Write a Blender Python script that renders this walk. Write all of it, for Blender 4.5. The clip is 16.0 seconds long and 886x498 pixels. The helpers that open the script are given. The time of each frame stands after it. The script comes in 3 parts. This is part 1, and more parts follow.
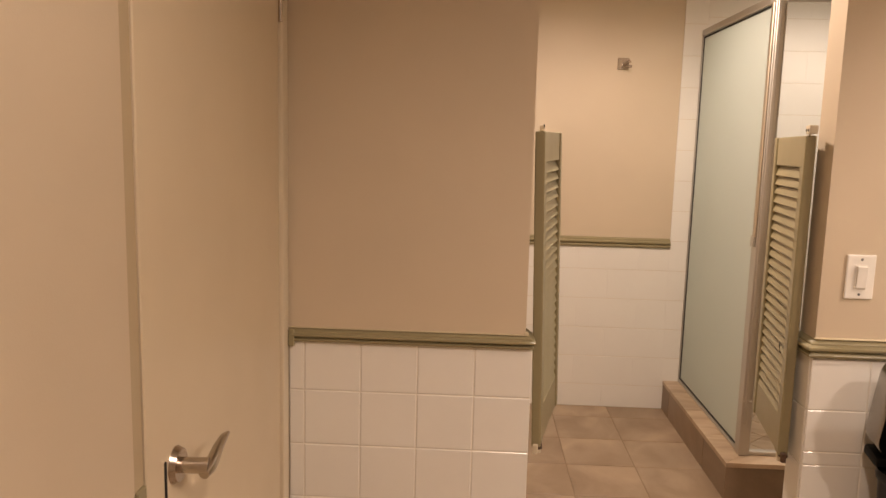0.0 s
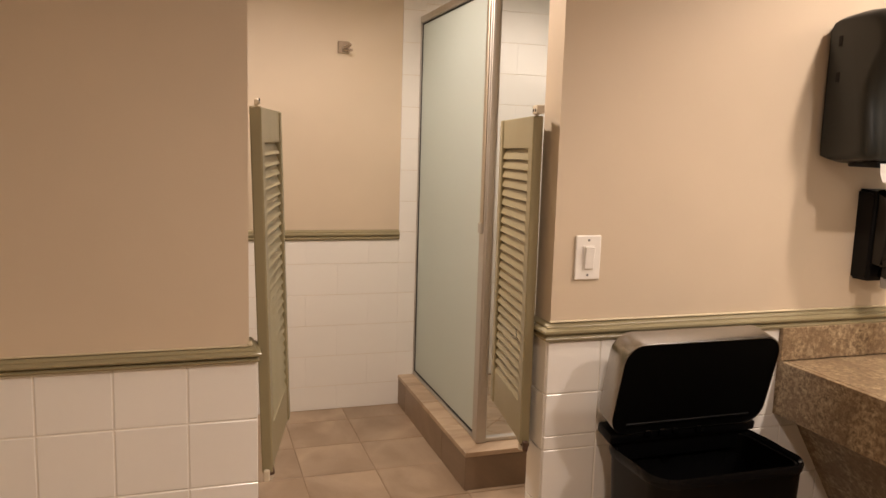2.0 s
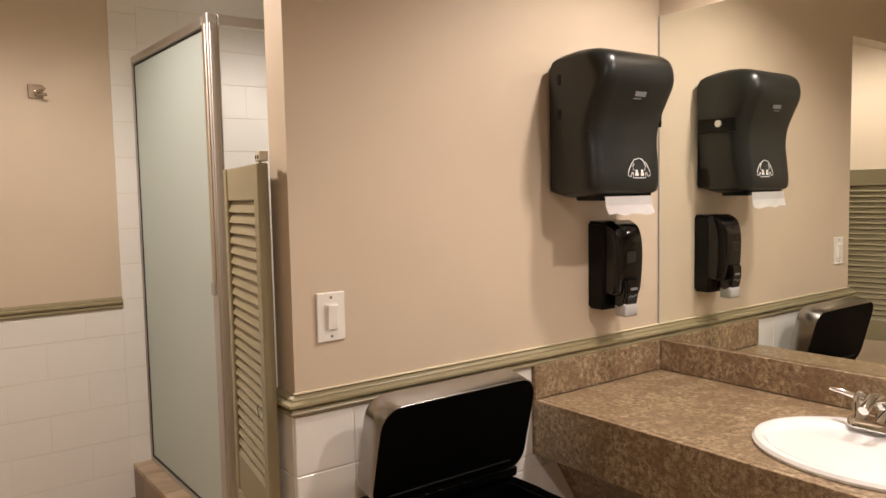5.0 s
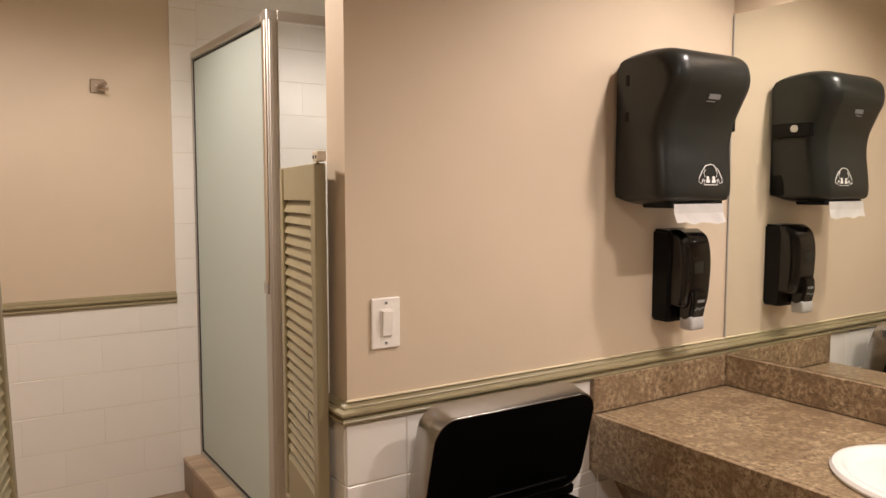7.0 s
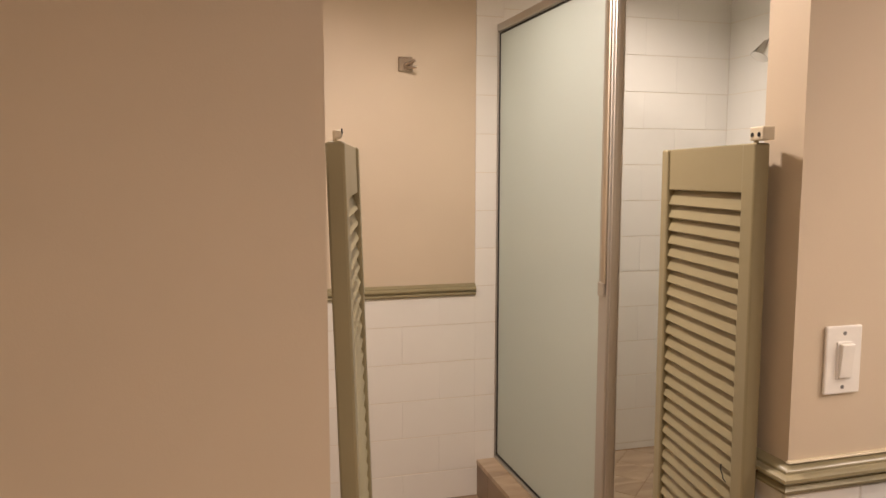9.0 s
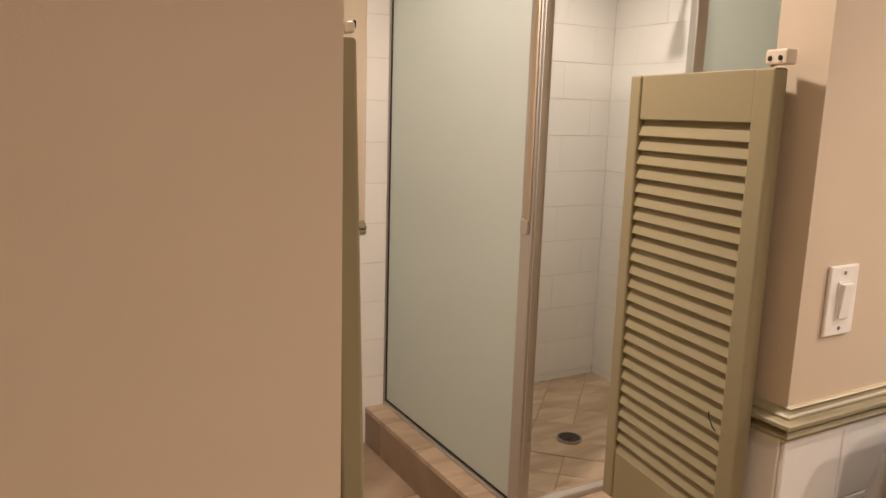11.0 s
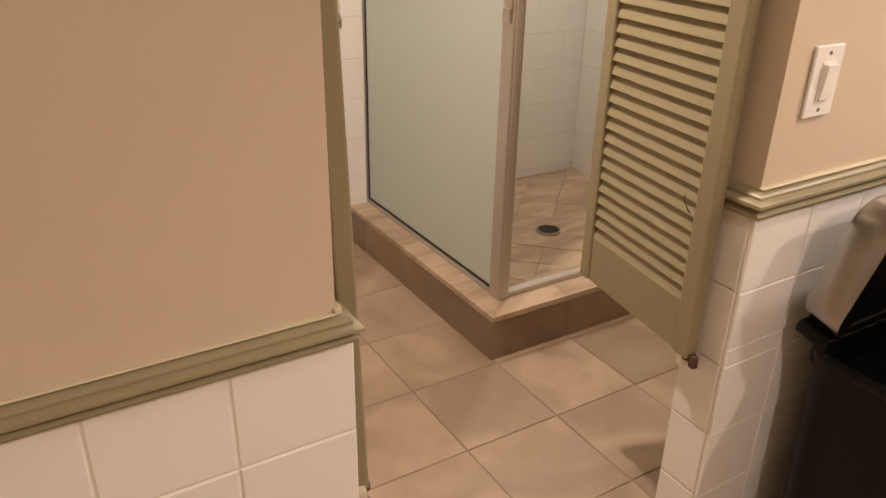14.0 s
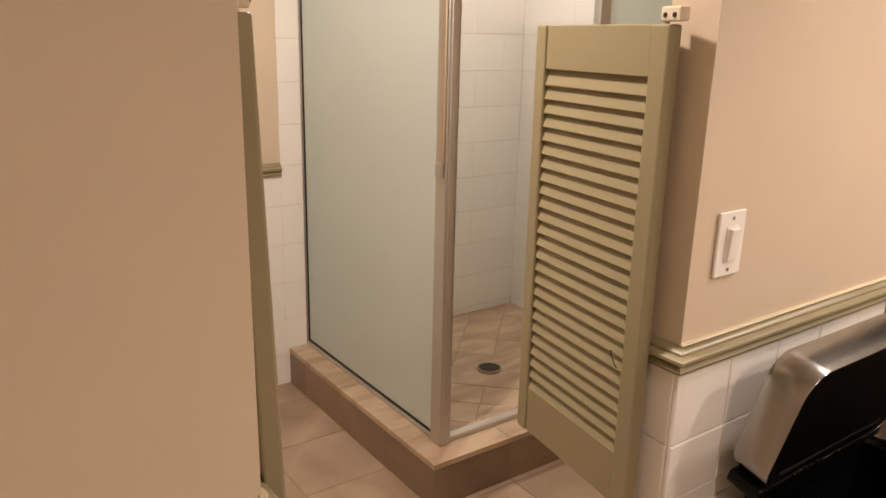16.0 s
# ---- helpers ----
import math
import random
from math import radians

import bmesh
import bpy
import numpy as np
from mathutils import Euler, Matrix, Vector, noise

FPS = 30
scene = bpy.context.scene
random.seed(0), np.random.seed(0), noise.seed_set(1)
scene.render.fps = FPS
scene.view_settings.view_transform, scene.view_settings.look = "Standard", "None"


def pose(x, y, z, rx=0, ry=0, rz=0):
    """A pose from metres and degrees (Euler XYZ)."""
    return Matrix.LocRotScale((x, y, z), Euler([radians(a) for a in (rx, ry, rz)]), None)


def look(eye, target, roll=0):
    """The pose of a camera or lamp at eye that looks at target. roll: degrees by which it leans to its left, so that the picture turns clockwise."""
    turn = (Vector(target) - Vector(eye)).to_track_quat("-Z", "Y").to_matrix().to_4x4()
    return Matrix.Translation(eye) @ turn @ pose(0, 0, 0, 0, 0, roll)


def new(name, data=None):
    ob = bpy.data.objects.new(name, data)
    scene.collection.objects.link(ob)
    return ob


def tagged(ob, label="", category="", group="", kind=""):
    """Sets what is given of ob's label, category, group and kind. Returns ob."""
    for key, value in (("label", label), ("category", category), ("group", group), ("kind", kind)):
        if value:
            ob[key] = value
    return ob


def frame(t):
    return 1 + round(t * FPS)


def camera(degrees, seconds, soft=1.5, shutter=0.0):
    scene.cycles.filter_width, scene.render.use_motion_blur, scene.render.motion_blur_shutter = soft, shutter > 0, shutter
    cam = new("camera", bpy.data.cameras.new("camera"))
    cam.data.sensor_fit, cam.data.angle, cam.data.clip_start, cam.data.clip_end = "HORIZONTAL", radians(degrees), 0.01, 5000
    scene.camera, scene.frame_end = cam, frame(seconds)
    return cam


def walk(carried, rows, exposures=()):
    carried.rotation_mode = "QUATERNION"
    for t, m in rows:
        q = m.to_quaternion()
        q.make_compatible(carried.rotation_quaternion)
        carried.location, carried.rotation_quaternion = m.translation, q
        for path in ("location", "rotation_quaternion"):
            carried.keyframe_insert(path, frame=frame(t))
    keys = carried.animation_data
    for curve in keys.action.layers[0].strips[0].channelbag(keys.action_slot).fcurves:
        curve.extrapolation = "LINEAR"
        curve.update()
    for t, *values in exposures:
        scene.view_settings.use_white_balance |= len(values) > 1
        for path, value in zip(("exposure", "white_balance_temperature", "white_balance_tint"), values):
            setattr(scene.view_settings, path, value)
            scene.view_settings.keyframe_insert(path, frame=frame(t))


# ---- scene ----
cam = camera(60.8, 16.0)
PATH = [
    (0, (-0.014, 0.116, 1.439), (-0.097, 2.094, 1.156), 1.5),
    (0.5, (-0.022, 0.119, 1.445), (0.067, 2.098, 1.168), 1.0),
    (1, (-0.028, 0.154, 1.435), (0.221, 2.115, 1.13), 0.6),
    (1.5, (-0.014, 0.251, 1.426), (0.387, 2.185, 1.115), 0.6),
    (2, (0.02, 0.376, 1.393), (0.642, 2.257, 1.122), 1.7),
    (2.5, (0.056, 0.445, 1.385), (0.893, 2.248, 1.161), 1.2),
    (3, (0.089, 0.487, 1.38), (1.017, 2.243, 1.148), -0.0),
    (3.5, (0.103, 0.517, 1.377), (1.105, 2.232, 1.142), -0.7),
    (4, (0.117, 0.535, 1.39), (1.203, 2.203, 1.189), -1.4),
    (4.5, (0.144, 0.542, 1.401), (1.304, 2.163, 1.23), -1.7),
    (4.7, (0.151, 0.544, 1.406), (1.331, 2.151, 1.244), -1.6),
    (6.8, (0.177, 0.614, 1.403), (1.371, 2.214, 1.275), 0.4),
    (7, (0.178, 0.623, 1.421), (1.267, 2.293, 1.262), -0.0),
    (7.5, (0.1, 0.675, 1.412), (0.897, 2.5, 1.226), 0.2),
    (8, (0.023, 0.8, 1.433), (0.658, 2.686, 1.231), -0.3),
    (8.5, (0.007, 0.95, 1.421), (0.561, 2.859, 1.2), 0.1),
    (8.7, (0.008, 1.031, 1.432), (0.546, 2.946, 1.224), -0.1),
    (10.8, (-0.163, 1.436, 1.416), (0.799, 3.165, 1.124), 1.9),
    (11, (-0.164, 1.443, 1.4), (0.808, 3.153, 1.034), 1.8),
    (11.5, (-0.168, 1.448, 1.372), (0.817, 3.107, 0.845), 1.7),
    (12, (-0.167, 1.447, 1.362), (0.82, 3.076, 0.753), 1.6),
    (12.5, (-0.172, 1.445, 1.362), (0.813, 3.064, 0.723), 1.6),
    (13, (-0.17, 1.442, 1.384), (0.813, 3.062, 0.746), 1.5),
    (13.5, (-0.175, 1.438, 1.387), (0.799, 3.04, 0.69), 1.5),
    (14, (-0.175, 1.433, 1.38), (0.771, 2.973, 0.524), 1.2),
    (14.5, (-0.161, 1.422, 1.375), (0.799, 2.895, 0.421), 0.9),
    (15, (-0.138, 1.413, 1.384), (0.9, 2.855, 0.467), 1.4),
    (15.5, (-0.135, 1.411, 1.423), (0.963, 2.901, 0.664), 1.8),
    (16, (-0.155, 1.419, 1.457), (0.966, 2.981, 0.907), 1.4),
]
walk(cam, [(t, look(eye, target, roll)) for t, eye, target, roll in PATH],
     exposures=[(0.0, 0.06, 7350, 12), (1.5, 0.04, 7000, 10), (4.5, -0.06, 6300, 7), (7.5, -0.05, 6350, 8), (8.5, 0.01, 6600, 9), (11.0, 0.04, 6650, 9),
                (11.5, 0.18, 6650, 9), (12.5, 0.15, 6700, 9), (14.0, 0.23, 6750, 10), (14.5, 0.28, 6750, 10), (15.0, 0.32, 6700, 10), (15.5, 0.27, 6700, 10), (16.0, 0.16, 6700, 10)])

# ---- plan, in metres ----
WY, WB = 2.195, 2.292          # wall with the doorway: front and back face
XL, XR = -0.545, 2.325         # main room, side walls
YS = -1.3                      # main room, wall behind the start
JL, JR = 0.138, 0.936          # doorway jambs
LINTEL, CEIL = 2.06, 2.44
YB = 4.20                      # back wall of the shower room
XS = 2.278                     # right wall of the shower stall
XW = -0.45                     # left wall of the shower room
GX, GY = 1.142, 3.215          # shower glass: side pane and front line
CURB, PAN = 0.162, 0.128

# ---- light ----
world = bpy.data.worlds.new("world")
scene.world = world
world.use_nodes = True
world.node_tree.nodes["Background"].inputs[0].default_value = (0.9, 0.8, 0.65, 1)
world.node_tree.nodes["Background"].inputs[1].default_value = 0.02
WARM = (1.0, 0.833, 0.757)
# recessed downlights: x, y, watts, cone in degrees, colour
DOWNLIGHTS = [
    (2.02, 1.52, 68.0, 140, WARM),
    (2.02, 0.72, 68.0, 146, WARM),
    # added fill for the dark left of the main room, no known fitting
    (0.35, 0.35, 67.0, 160, WARM),
    (0.42, 2.82, 107.0, 165, WARM),
    (1.66, 3.62, 47.0, 144, (1.0, 0.86, 0.78)),
]
for lx, ly, watts, cone, tone in DOWNLIGHTS:
    lamp_data = bpy.data.lights.new("downlight_lamp", "SPOT")
    lamp_data.energy, lamp_data.color, lamp_data.shadow_soft_size = watts, tone, 0.05
    lamp_data.spot_size, lamp_data.spot_blend = radians(cone), 0.9 if cone == 144 else 0.5
    lamp = new("downlight_lamp", lamp_data)
    lamp.location = (lx, ly, CEIL - 0.03)


# ---- materials ----
class Mat:
    """A node material with short calls for its nodes."""
    def __init__(self, name, rough=0.5, metal=0.0, color=(0.5, 0.5, 0.5), spec=0.5):
        self.m = bpy.data.materials.new(name)
        self.m.use_nodes = True
        self.t = self.m.node_tree
        self.b = self.t.nodes["Principled BSDF"]
        self.b.inputs["Roughness"].default_value = rough
        self.b.inputs["Metallic"].default_value = metal
        self.b.inputs["Specular IOR Level"].default_value = spec
        self.b.inputs["Base Color"].default_value = (*color, 1)

    def node(self, kind, **inputs):
        n = self.t.nodes.new(kind)
        for k, v in inputs.items():
            n.inputs[k.replace("_", " ")].default_value = v
        return n

    def link(self, a, b):
        self.t.links.new(a, b)

    def coords(self, scale=(1, 1, 1), shift=False, spin=0.0):
        tc = self.t.nodes.new("ShaderNodeTexCoord")
        mp = self.t.nodes.new("ShaderNodeMapping")
        mp.inputs["Scale"].default_value = scale
        mp.inputs["Rotation"].default_value = (0, 0, spin)
        self.link(tc.outputs["Object"], mp.inputs["Vector"])
        if shift:
            oi = self.t.nodes.new("ShaderNodeObjectInfo")
            mul = self.t.nodes.new("ShaderNodeVectorMath")
            mul.operation = "MULTIPLY_ADD"
            mul.inputs[1].default_value = (37.0, 61.0, 83.0)
            mul.inputs[2].default_value = (0, 0, 0)
            self.link(oi.outputs["Random"], mul.inputs[0])
            self.link(mul.outputs[0], mp.inputs["Location"])
        return mp.outputs[0]

    def noise(self, vec, scale, detail=4.0, rough=0.55, distort=0.0):
        n = self.node("ShaderNodeTexNoise", Scale=scale, Detail=detail, Roughness=rough, Distortion=distort)
        self.link(vec, n.inputs["Vector"])
        return n.outputs["Fac"]

    def ramp(self, fac, stops):
        r = self.t.nodes.new("ShaderNodeValToRGB")
        e = r.color_ramp.elements
        while len(e) < len(stops):
            e.new(0.5)
        for el, (p, c) in zip(e, stops):
            el.position, el.color = p, (*c, 1)
        self.link(fac, r.inputs[0])
        return r.outputs[0]

    def mix(self, fac, a, b, how="MIX"):
        n = self.t.nodes.new("ShaderNodeMix")
        n.data_type, n.blend_type = "RGBA", how
        for v, s in ((fac, n.inputs[0]), (a, n.inputs[6]), (b, n.inputs[7])):
            if isinstance(v, (int, float)):
                s.default_value = v
            elif isinstance(v, tuple):
                s.default_value = (*v, 1)
            else:
                self.link(v, s)
        return n.outputs[2]

    def color(self, sock):
        self.link(sock, self.b.inputs["Base Color"])

    def rough(self, fac, lo, hi):
        n = self.t.nodes.new("ShaderNodeMapRange")
        n.inputs["To Min"].default_value, n.inputs["To Max"].default_value = lo, hi
        self.link(fac, n.inputs["Value"])
        self.link(n.outputs[0], self.b.inputs["Roughness"])

    def bump(self, fac, strength, dist):
        n = self.node("ShaderNodeBump", Strength=strength, Distance=dist)
        self.link(fac, n.inputs["Height"])
        self.link(n.outputs[0], self.b.inputs["Normal"])


def scaled(c, k):
    return tuple(v * k for v in c)


def paint(name, c, rough=0.55, bump=0.25):
    m = Mat(name, rough)
    v = m.coords()
    big, fine = m.noise(v, 1.7, 3), m.noise(v, 260, 2)
    m.color(m.ramp(big, [(0.3, scaled(c, 0.95)), (0.7, scaled(c, 1.04))]))
    m.rough(m.noise(v, 9), rough - 0.06, rough + 0.08)
    m.bump(fine, bump, 0.0006)
    return m.m


def wall_tile(name, c):
    m = Mat(name, 0.16)
    v = m.coords(shift=True)
    oi = m.t.nodes.new("ShaderNodeObjectInfo")
    base = m.ramp(oi.outputs["Random"], [(0.0, scaled(c, 0.99)), (1.0, scaled(c, 1.01))])
    m.color(m.mix(0.06, base, m.ramp(m.noise(v, 7), [(0.35, scaled(c, 0.75)), (0.65, c)])))
    m.rough(m.noise(v, 11), 0.16, 0.30)
    m.bump(m.noise(v, 14, 2), 0.25, 0.0016)
    return m.m


def stone_tile(name, dark, mid, light):
    m = Mat(name, 0.4)
    v = m.coords((0.9, 2.9, 0.9), shift=True, spin=0.6)
    flow = m.noise(v, 2.6, 5, 0.55, 1.2)
    vein = m.noise(v, 1.7, 3, 0.5, 0.3)
    grain = m.noise(v, 150, 3)
    c = m.ramp(flow, [(0.28, dark), (0.5, mid), (0.72, light)])
    c = m.mix(m.ramp(vein, [(0.52, (0, 0, 0)), (0.58, (0.5, 0.5, 0.5)), (0.66, (0, 0, 0))]), c, scaled(light, 1.25))
    oi = m.t.nodes.new("ShaderNodeObjectInfo")
    c = m.mix(1.0, c, m.ramp(oi.outputs["Random"], [(0.0, (0.93, 0.93, 0.925)), (1.0, (1.05, 1.045, 1.04))]), "MULTIPLY")
    m.color(m.mix(0.09, c, m.ramp(grain, [(0.3, scaled(dark, 0.7)), (0.7, light)])))
    m.rough(m.noise(v, 6), 0.34, 0.55)
    m.bump(m.noise(v, 45, 4), 0.25, 0.001)
    return m.m


def laminate():
    m = Mat("brown_granite_laminate", 0.3)
    v = m.coords()
    a, b2, c2 = m.noise(v, 62, 9, 0.76, 0.3), m.noise(v, 15, 5, 0.62, 0.6), m.noise(v, 240, 3, 0.65)
    base = m.ramp(a, [(0.33, (0.045, 0.028, 0.016)), (0.43, (0.18, 0.122, 0.070)), (0.52, (0.365, 0.270, 0.160)), (0.65, (0.66, 0.535, 0.355))])
    base = m.mix(m.ramp(b2, [(0.44, (0, 0, 0)), (0.60, (0.72, 0.72, 0.72))]), base, (0.185, 0.118, 0.064))
    m.color(m.mix(0.22, base, m.ramp(c2, [(0.38, (0.03, 0.018, 0.01)), (0.58, (0.33, 0.235, 0.14))])))
    m.rough(a, 0.26, 0.42)
    m.bump(c2, 0.12, 0.0005)
    return m.m


def metal(name, c, rough, streak=(1, 1, 1)):
    m = Mat(name, rough, 1.0, c)
    v = m.coords(streak)
    n = m.noise(v, 60, 3)
    m.rough(n, rough * 0.93, rough * 1.08)
    m.color(m.ramp(n, [(0.3, scaled(c, 0.985)), (0.7, scaled(c, 1.01))]))
    return m.m


def plastic(name, c, rough, wear=0.03, bump=0.03):
    m = Mat(name, rough, 0.0, c)
    v = m.coords()
    n = m.noise(v, 24, 4)
    m.rough(n, rough * 0.94, rough * 1.1)
    m.color(m.ramp(n, [(0.3, scaled(c, 1 - wear)), (0.7, scaled(c, 1 + wear))]))
    if bump:
        m.bump(m.noise(v, 300, 2), bump, 0.0003)
    return m.m


def frosted():
    m = Mat("frosted_glass", 0.28)
    t = m.t
    v = m.coords()
    tr = m.node("ShaderNodeBsdfTranslucent", Color=(0.84, 0.89, 0.85, 1))
    di = m.node("ShaderNodeBsdfDiffuse", Color=(0.62, 0.655, 0.625, 1))
    gl = m.node("ShaderNodeBsdfGlossy", Color=(0.9, 0.95, 0.92, 1), Roughness=0.32)
    a, b2 = t.nodes.new("ShaderNodeMixShader"), t.nodes.new("ShaderNodeMixShader")
    a.inputs[0].default_value = 0.42
    b2.inputs[0].default_value = 0.05
    m.link(tr.outputs[0], a.inputs[1])
    m.link(di.outputs[0], a.inputs[2])
    m.link(a.outputs[0], b2.inputs[1])
    m.link(gl.outputs[0], b2.inputs[2])
    bump = m.node("ShaderNodeBump", Strength=0.1, Distance=0.0005)
    m.link(m.noise(v, 400, 2), bump.inputs["Height"])
    for n in (di, gl):
        m.link(bump.outputs[0], n.inputs["Normal"])
    m.link(b2.outputs[0], t.nodes["Material Output"].inputs["Surface"])
    return m.m


def glow(name, c, strength):
    m = Mat(name, 0.5, 0.0, (0.8, 0.8, 0.8))
    m.b.inputs["Emission Color"].default_value = (*c, 1)
    m.b.inputs["Emission Strength"].default_value = strength
    return m.m


M_WALL = paint("beige_wall_paint", (0.598, 0.501, 0.373), 0.5)
M_TRIMW = paint("cream_trim_paint", (0.66, 0.58, 0.44), 0.35, 0.12)
M_DOOR = paint("cream_door_paint", (0.64, 0.54, 0.39), 0.38, 0.15)
M_OLIVE = paint("olive_trim_paint", (0.280, 0.241, 0.140), 0.34, 0.2)
M_JAMB = paint("tan_jamb_paint", (0.46, 0.37, 0.24), 0.45)
M_BEAD = paint("cream_caulk", (0.60, 0.52, 0.36), 0.5)
M_CEIL = paint("white_ceiling_paint", (0.78, 0.76, 0.72), 0.8)
M_TILE = wall_tile("white_wall_tile", (0.80, 0.78, 0.73))
M_GROUT = paint("cream_grout", (0.72, 0.68, 0.60), 0.85)
M_GROUTW = paint("white_grout", (0.69, 0.63, 0.535), 0.85)
M_FLOOR = stone_tile("tan_stone_tile", (0.250, 0.178, 0.117), (0.318, 0.232, 0.156), (0.405, 0.308, 0.216))
M_PAN = stone_tile("pale_stone_tile", (0.31, 0.218, 0.142), (0.41, 0.302, 0.203), (0.53, 0.415, 0.295))
# curb faces: shade under the overhead lamp is put into this darker stone colour
M_CURBF = stone_tile("shaded_brown_stone_tile", (0.18, 0.126, 0.083), (0.23, 0.163, 0.108), (0.285, 0.206, 0.14))
M_FGROUT = paint("brown_grout", (0.285, 0.205, 0.138), 0.9)
M_PGROUT = paint("tan_pan_grout", (0.33, 0.235, 0.15), 0.9)
M_LAM = laminate()
M_ALU = metal("brushed_aluminium", (0.60, 0.575, 0.535), 0.52)
M_STRIP = metal("tan_anodised_aluminium", (0.60, 0.53, 0.43), 0.5)
M_STEEL = metal("brushed_steel", (0.40, 0.39, 0.375), 0.25, (0.15, 2.5, 2.5))
M_CHROME = metal("chrome", (0.80, 0.79, 0.77), 0.07)
M_NICKEL = metal("satin_nickel", (0.50, 0.44, 0.38), 0.24)
M_FROST = frosted()
M_BLACK = plastic("black_plastic", (0.002, 0.002, 0.0022), 0.38)
M_LINING = plastic("matt_black_lining", (0.0015, 0.0015, 0.0015), 0.55, 0.03)
M_LINING.node_tree.nodes["Principled BSDF"].inputs["Specular IOR Level"].default_value = 0.06
M_GLOSSB = plastic("gloss_black_plastic", (0.002, 0.002, 0.0022), 0.09)
M_SMOKE = plastic("smoked_grey_plastic", (0.0105, 0.0125, 0.0112), 0.30, 0.01, 0.0)
M_BODY = plastic("dark_bin_enamel", (0.0015, 0.0012, 0.001), 0.34)
M_BAG = plastic("black_bin_bag", (0.0032, 0.0032, 0.0034), 0.17)
nodes_ = M_BAG.node_tree.nodes
crease = nodes_.new("ShaderNodeTexNoise")
crease.inputs["Scale"].default_value, crease.inputs["Detail"].default_value, crease.inputs["Distortion"].default_value = 11.0, 2.5, 1.2
crease_bump = nodes_.new("ShaderNodeBump")
crease_bump.inputs["Strength"].default_value, crease_bump.inputs["Distance"].default_value = 0.45, 0.008
crease_at = nodes_.new("ShaderNodeTexCoord")
M_BAG.node_tree.links.new(crease_at.outputs["Object"], crease.inputs["Vector"])
M_BAG.node_tree.links.new(crease.outputs["Fac"], crease_bump.inputs["Height"])
M_BAG.node_tree.links.new(crease_bump.outputs[0], nodes_["Principled BSDF"].inputs["Normal"])
for m_ in (M_BLACK, M_BODY, M_BAG):
    # dull, dark coatings
    m_.node_tree.nodes["Principled BSDF"].inputs["Specular IOR Level"].default_value = 0.2
M_WHITE = plastic("white_plastic", (0.80, 0.77, 0.71), 0.3, 0.03)
M_CERAMIC = plastic("white_ceramic", (0.82, 0.81, 0.79), 0.09, 0.02)
M_PAPER = plastic("white_paper", (0.82, 0.80, 0.78), 0.8, 0.04)
M_GREY = plastic("grey_plastic", (0.42, 0.41, 0.40), 0.35)
M_SEAL = plastic("black_seal", (0.012, 0.012, 0.010), 0.6)
M_RUST = plastic("rusty_metal", (0.075, 0.038, 0.02), 0.7, 0.4)
cm = Mat("stained_caulk", 0.7)
cm.color(cm.ramp(cm.noise(cm.coords(), 28, 4), [(0.40, (0.55, 0.46, 0.34)), (0.52, (0.34, 0.21, 0.11)), (0.62, (0.16, 0.08, 0.035))]))
M_CAULK = cm.m
M_SLOT = plastic("dark_slot", (0.006, 0.006, 0.006), 0.8)
M_PRINT = plastic("white_print", (0.75, 0.75, 0.73), 0.5, 0.02)
M_LOGO = plastic("grey_print", (0.16, 0.16, 0.155), 0.5, 0.02)
mm = Mat("mirror_silver", 0.0, 1.0, (0.90, 0.93, 0.88))
M_MIRROR = mm.m
M_LENS = glow("glowing_lens", WARM, 6.0)


# ---- mesh helpers ----
def mesh_of(name, bm, material, smooth=False):
    bmesh.ops.recalc_face_normals(bm, faces=bm.faces)
    me = bpy.data.meshes.new(name)
    bm.to_mesh(me)
    bm.free()
    me.materials.append(material)
    for p in me.polygons:
        p.use_smooth = smooth
    if smooth:
        me.set_sharp_from_angle(angle=radians(38))
    return me


def thing(name, label, category, group="", kind="", at=None):
    ob = new(name)
    ob.empty_display_size = 0.05
    if at is not None:
        ob.matrix_basis = at
    return tagged(ob, label, category, group, kind)


def part(name, bm, material, parent, label="", smooth=False):
    ob = new(name, mesh_of(name, bm, material, smooth))
    ob.parent = parent
    return tagged(ob, label)


def solo(name, bm, material, label, category, kind="", smooth=False):
    return tagged(new(name, mesh_of(name, bm, material, smooth)), label, category, "", kind)


def box(x0, x1, y0, y1, z0, z1, bevel=0.0, seg=1, bm=None):
    bm = bm or bmesh.new()
    r = bmesh.ops.create_cube(bm, size=1)
    for v in r["verts"]:
        v.co = Vector(((x0 + x1) / 2 + v.co.x * (x1 - x0), (y0 + y1) / 2 + v.co.y * (y1 - y0), (z0 + z1) / 2 + v.co.z * (z1 - z0)))
    if bevel:
        es = {e for v in r["verts"] for e in v.link_edges}
        bmesh.ops.bevel(bm, geom=list(es), offset=bevel, segments=seg, affect="EDGES", profile=0.5)
    return bm


def turn(bm, m):
    bmesh.ops.transform(bm, matrix=m, verts=bm.verts)
    return bm


def rod(p, q, r1, r2=None, seg=20, bm=None):
    bm = bm or bmesh.new()
    p, q = Vector(p), Vector(q)
    d = q - p
    m = Matrix.Translation((p + q) / 2) @ d.to_track_quat("Z", "Y").to_matrix().to_4x4()
    bmesh.ops.create_cone(bm, cap_ends=True, segments=seg, radius1=r1, radius2=r1 if r2 is None else r2, depth=d.length, matrix=m)
    return bm


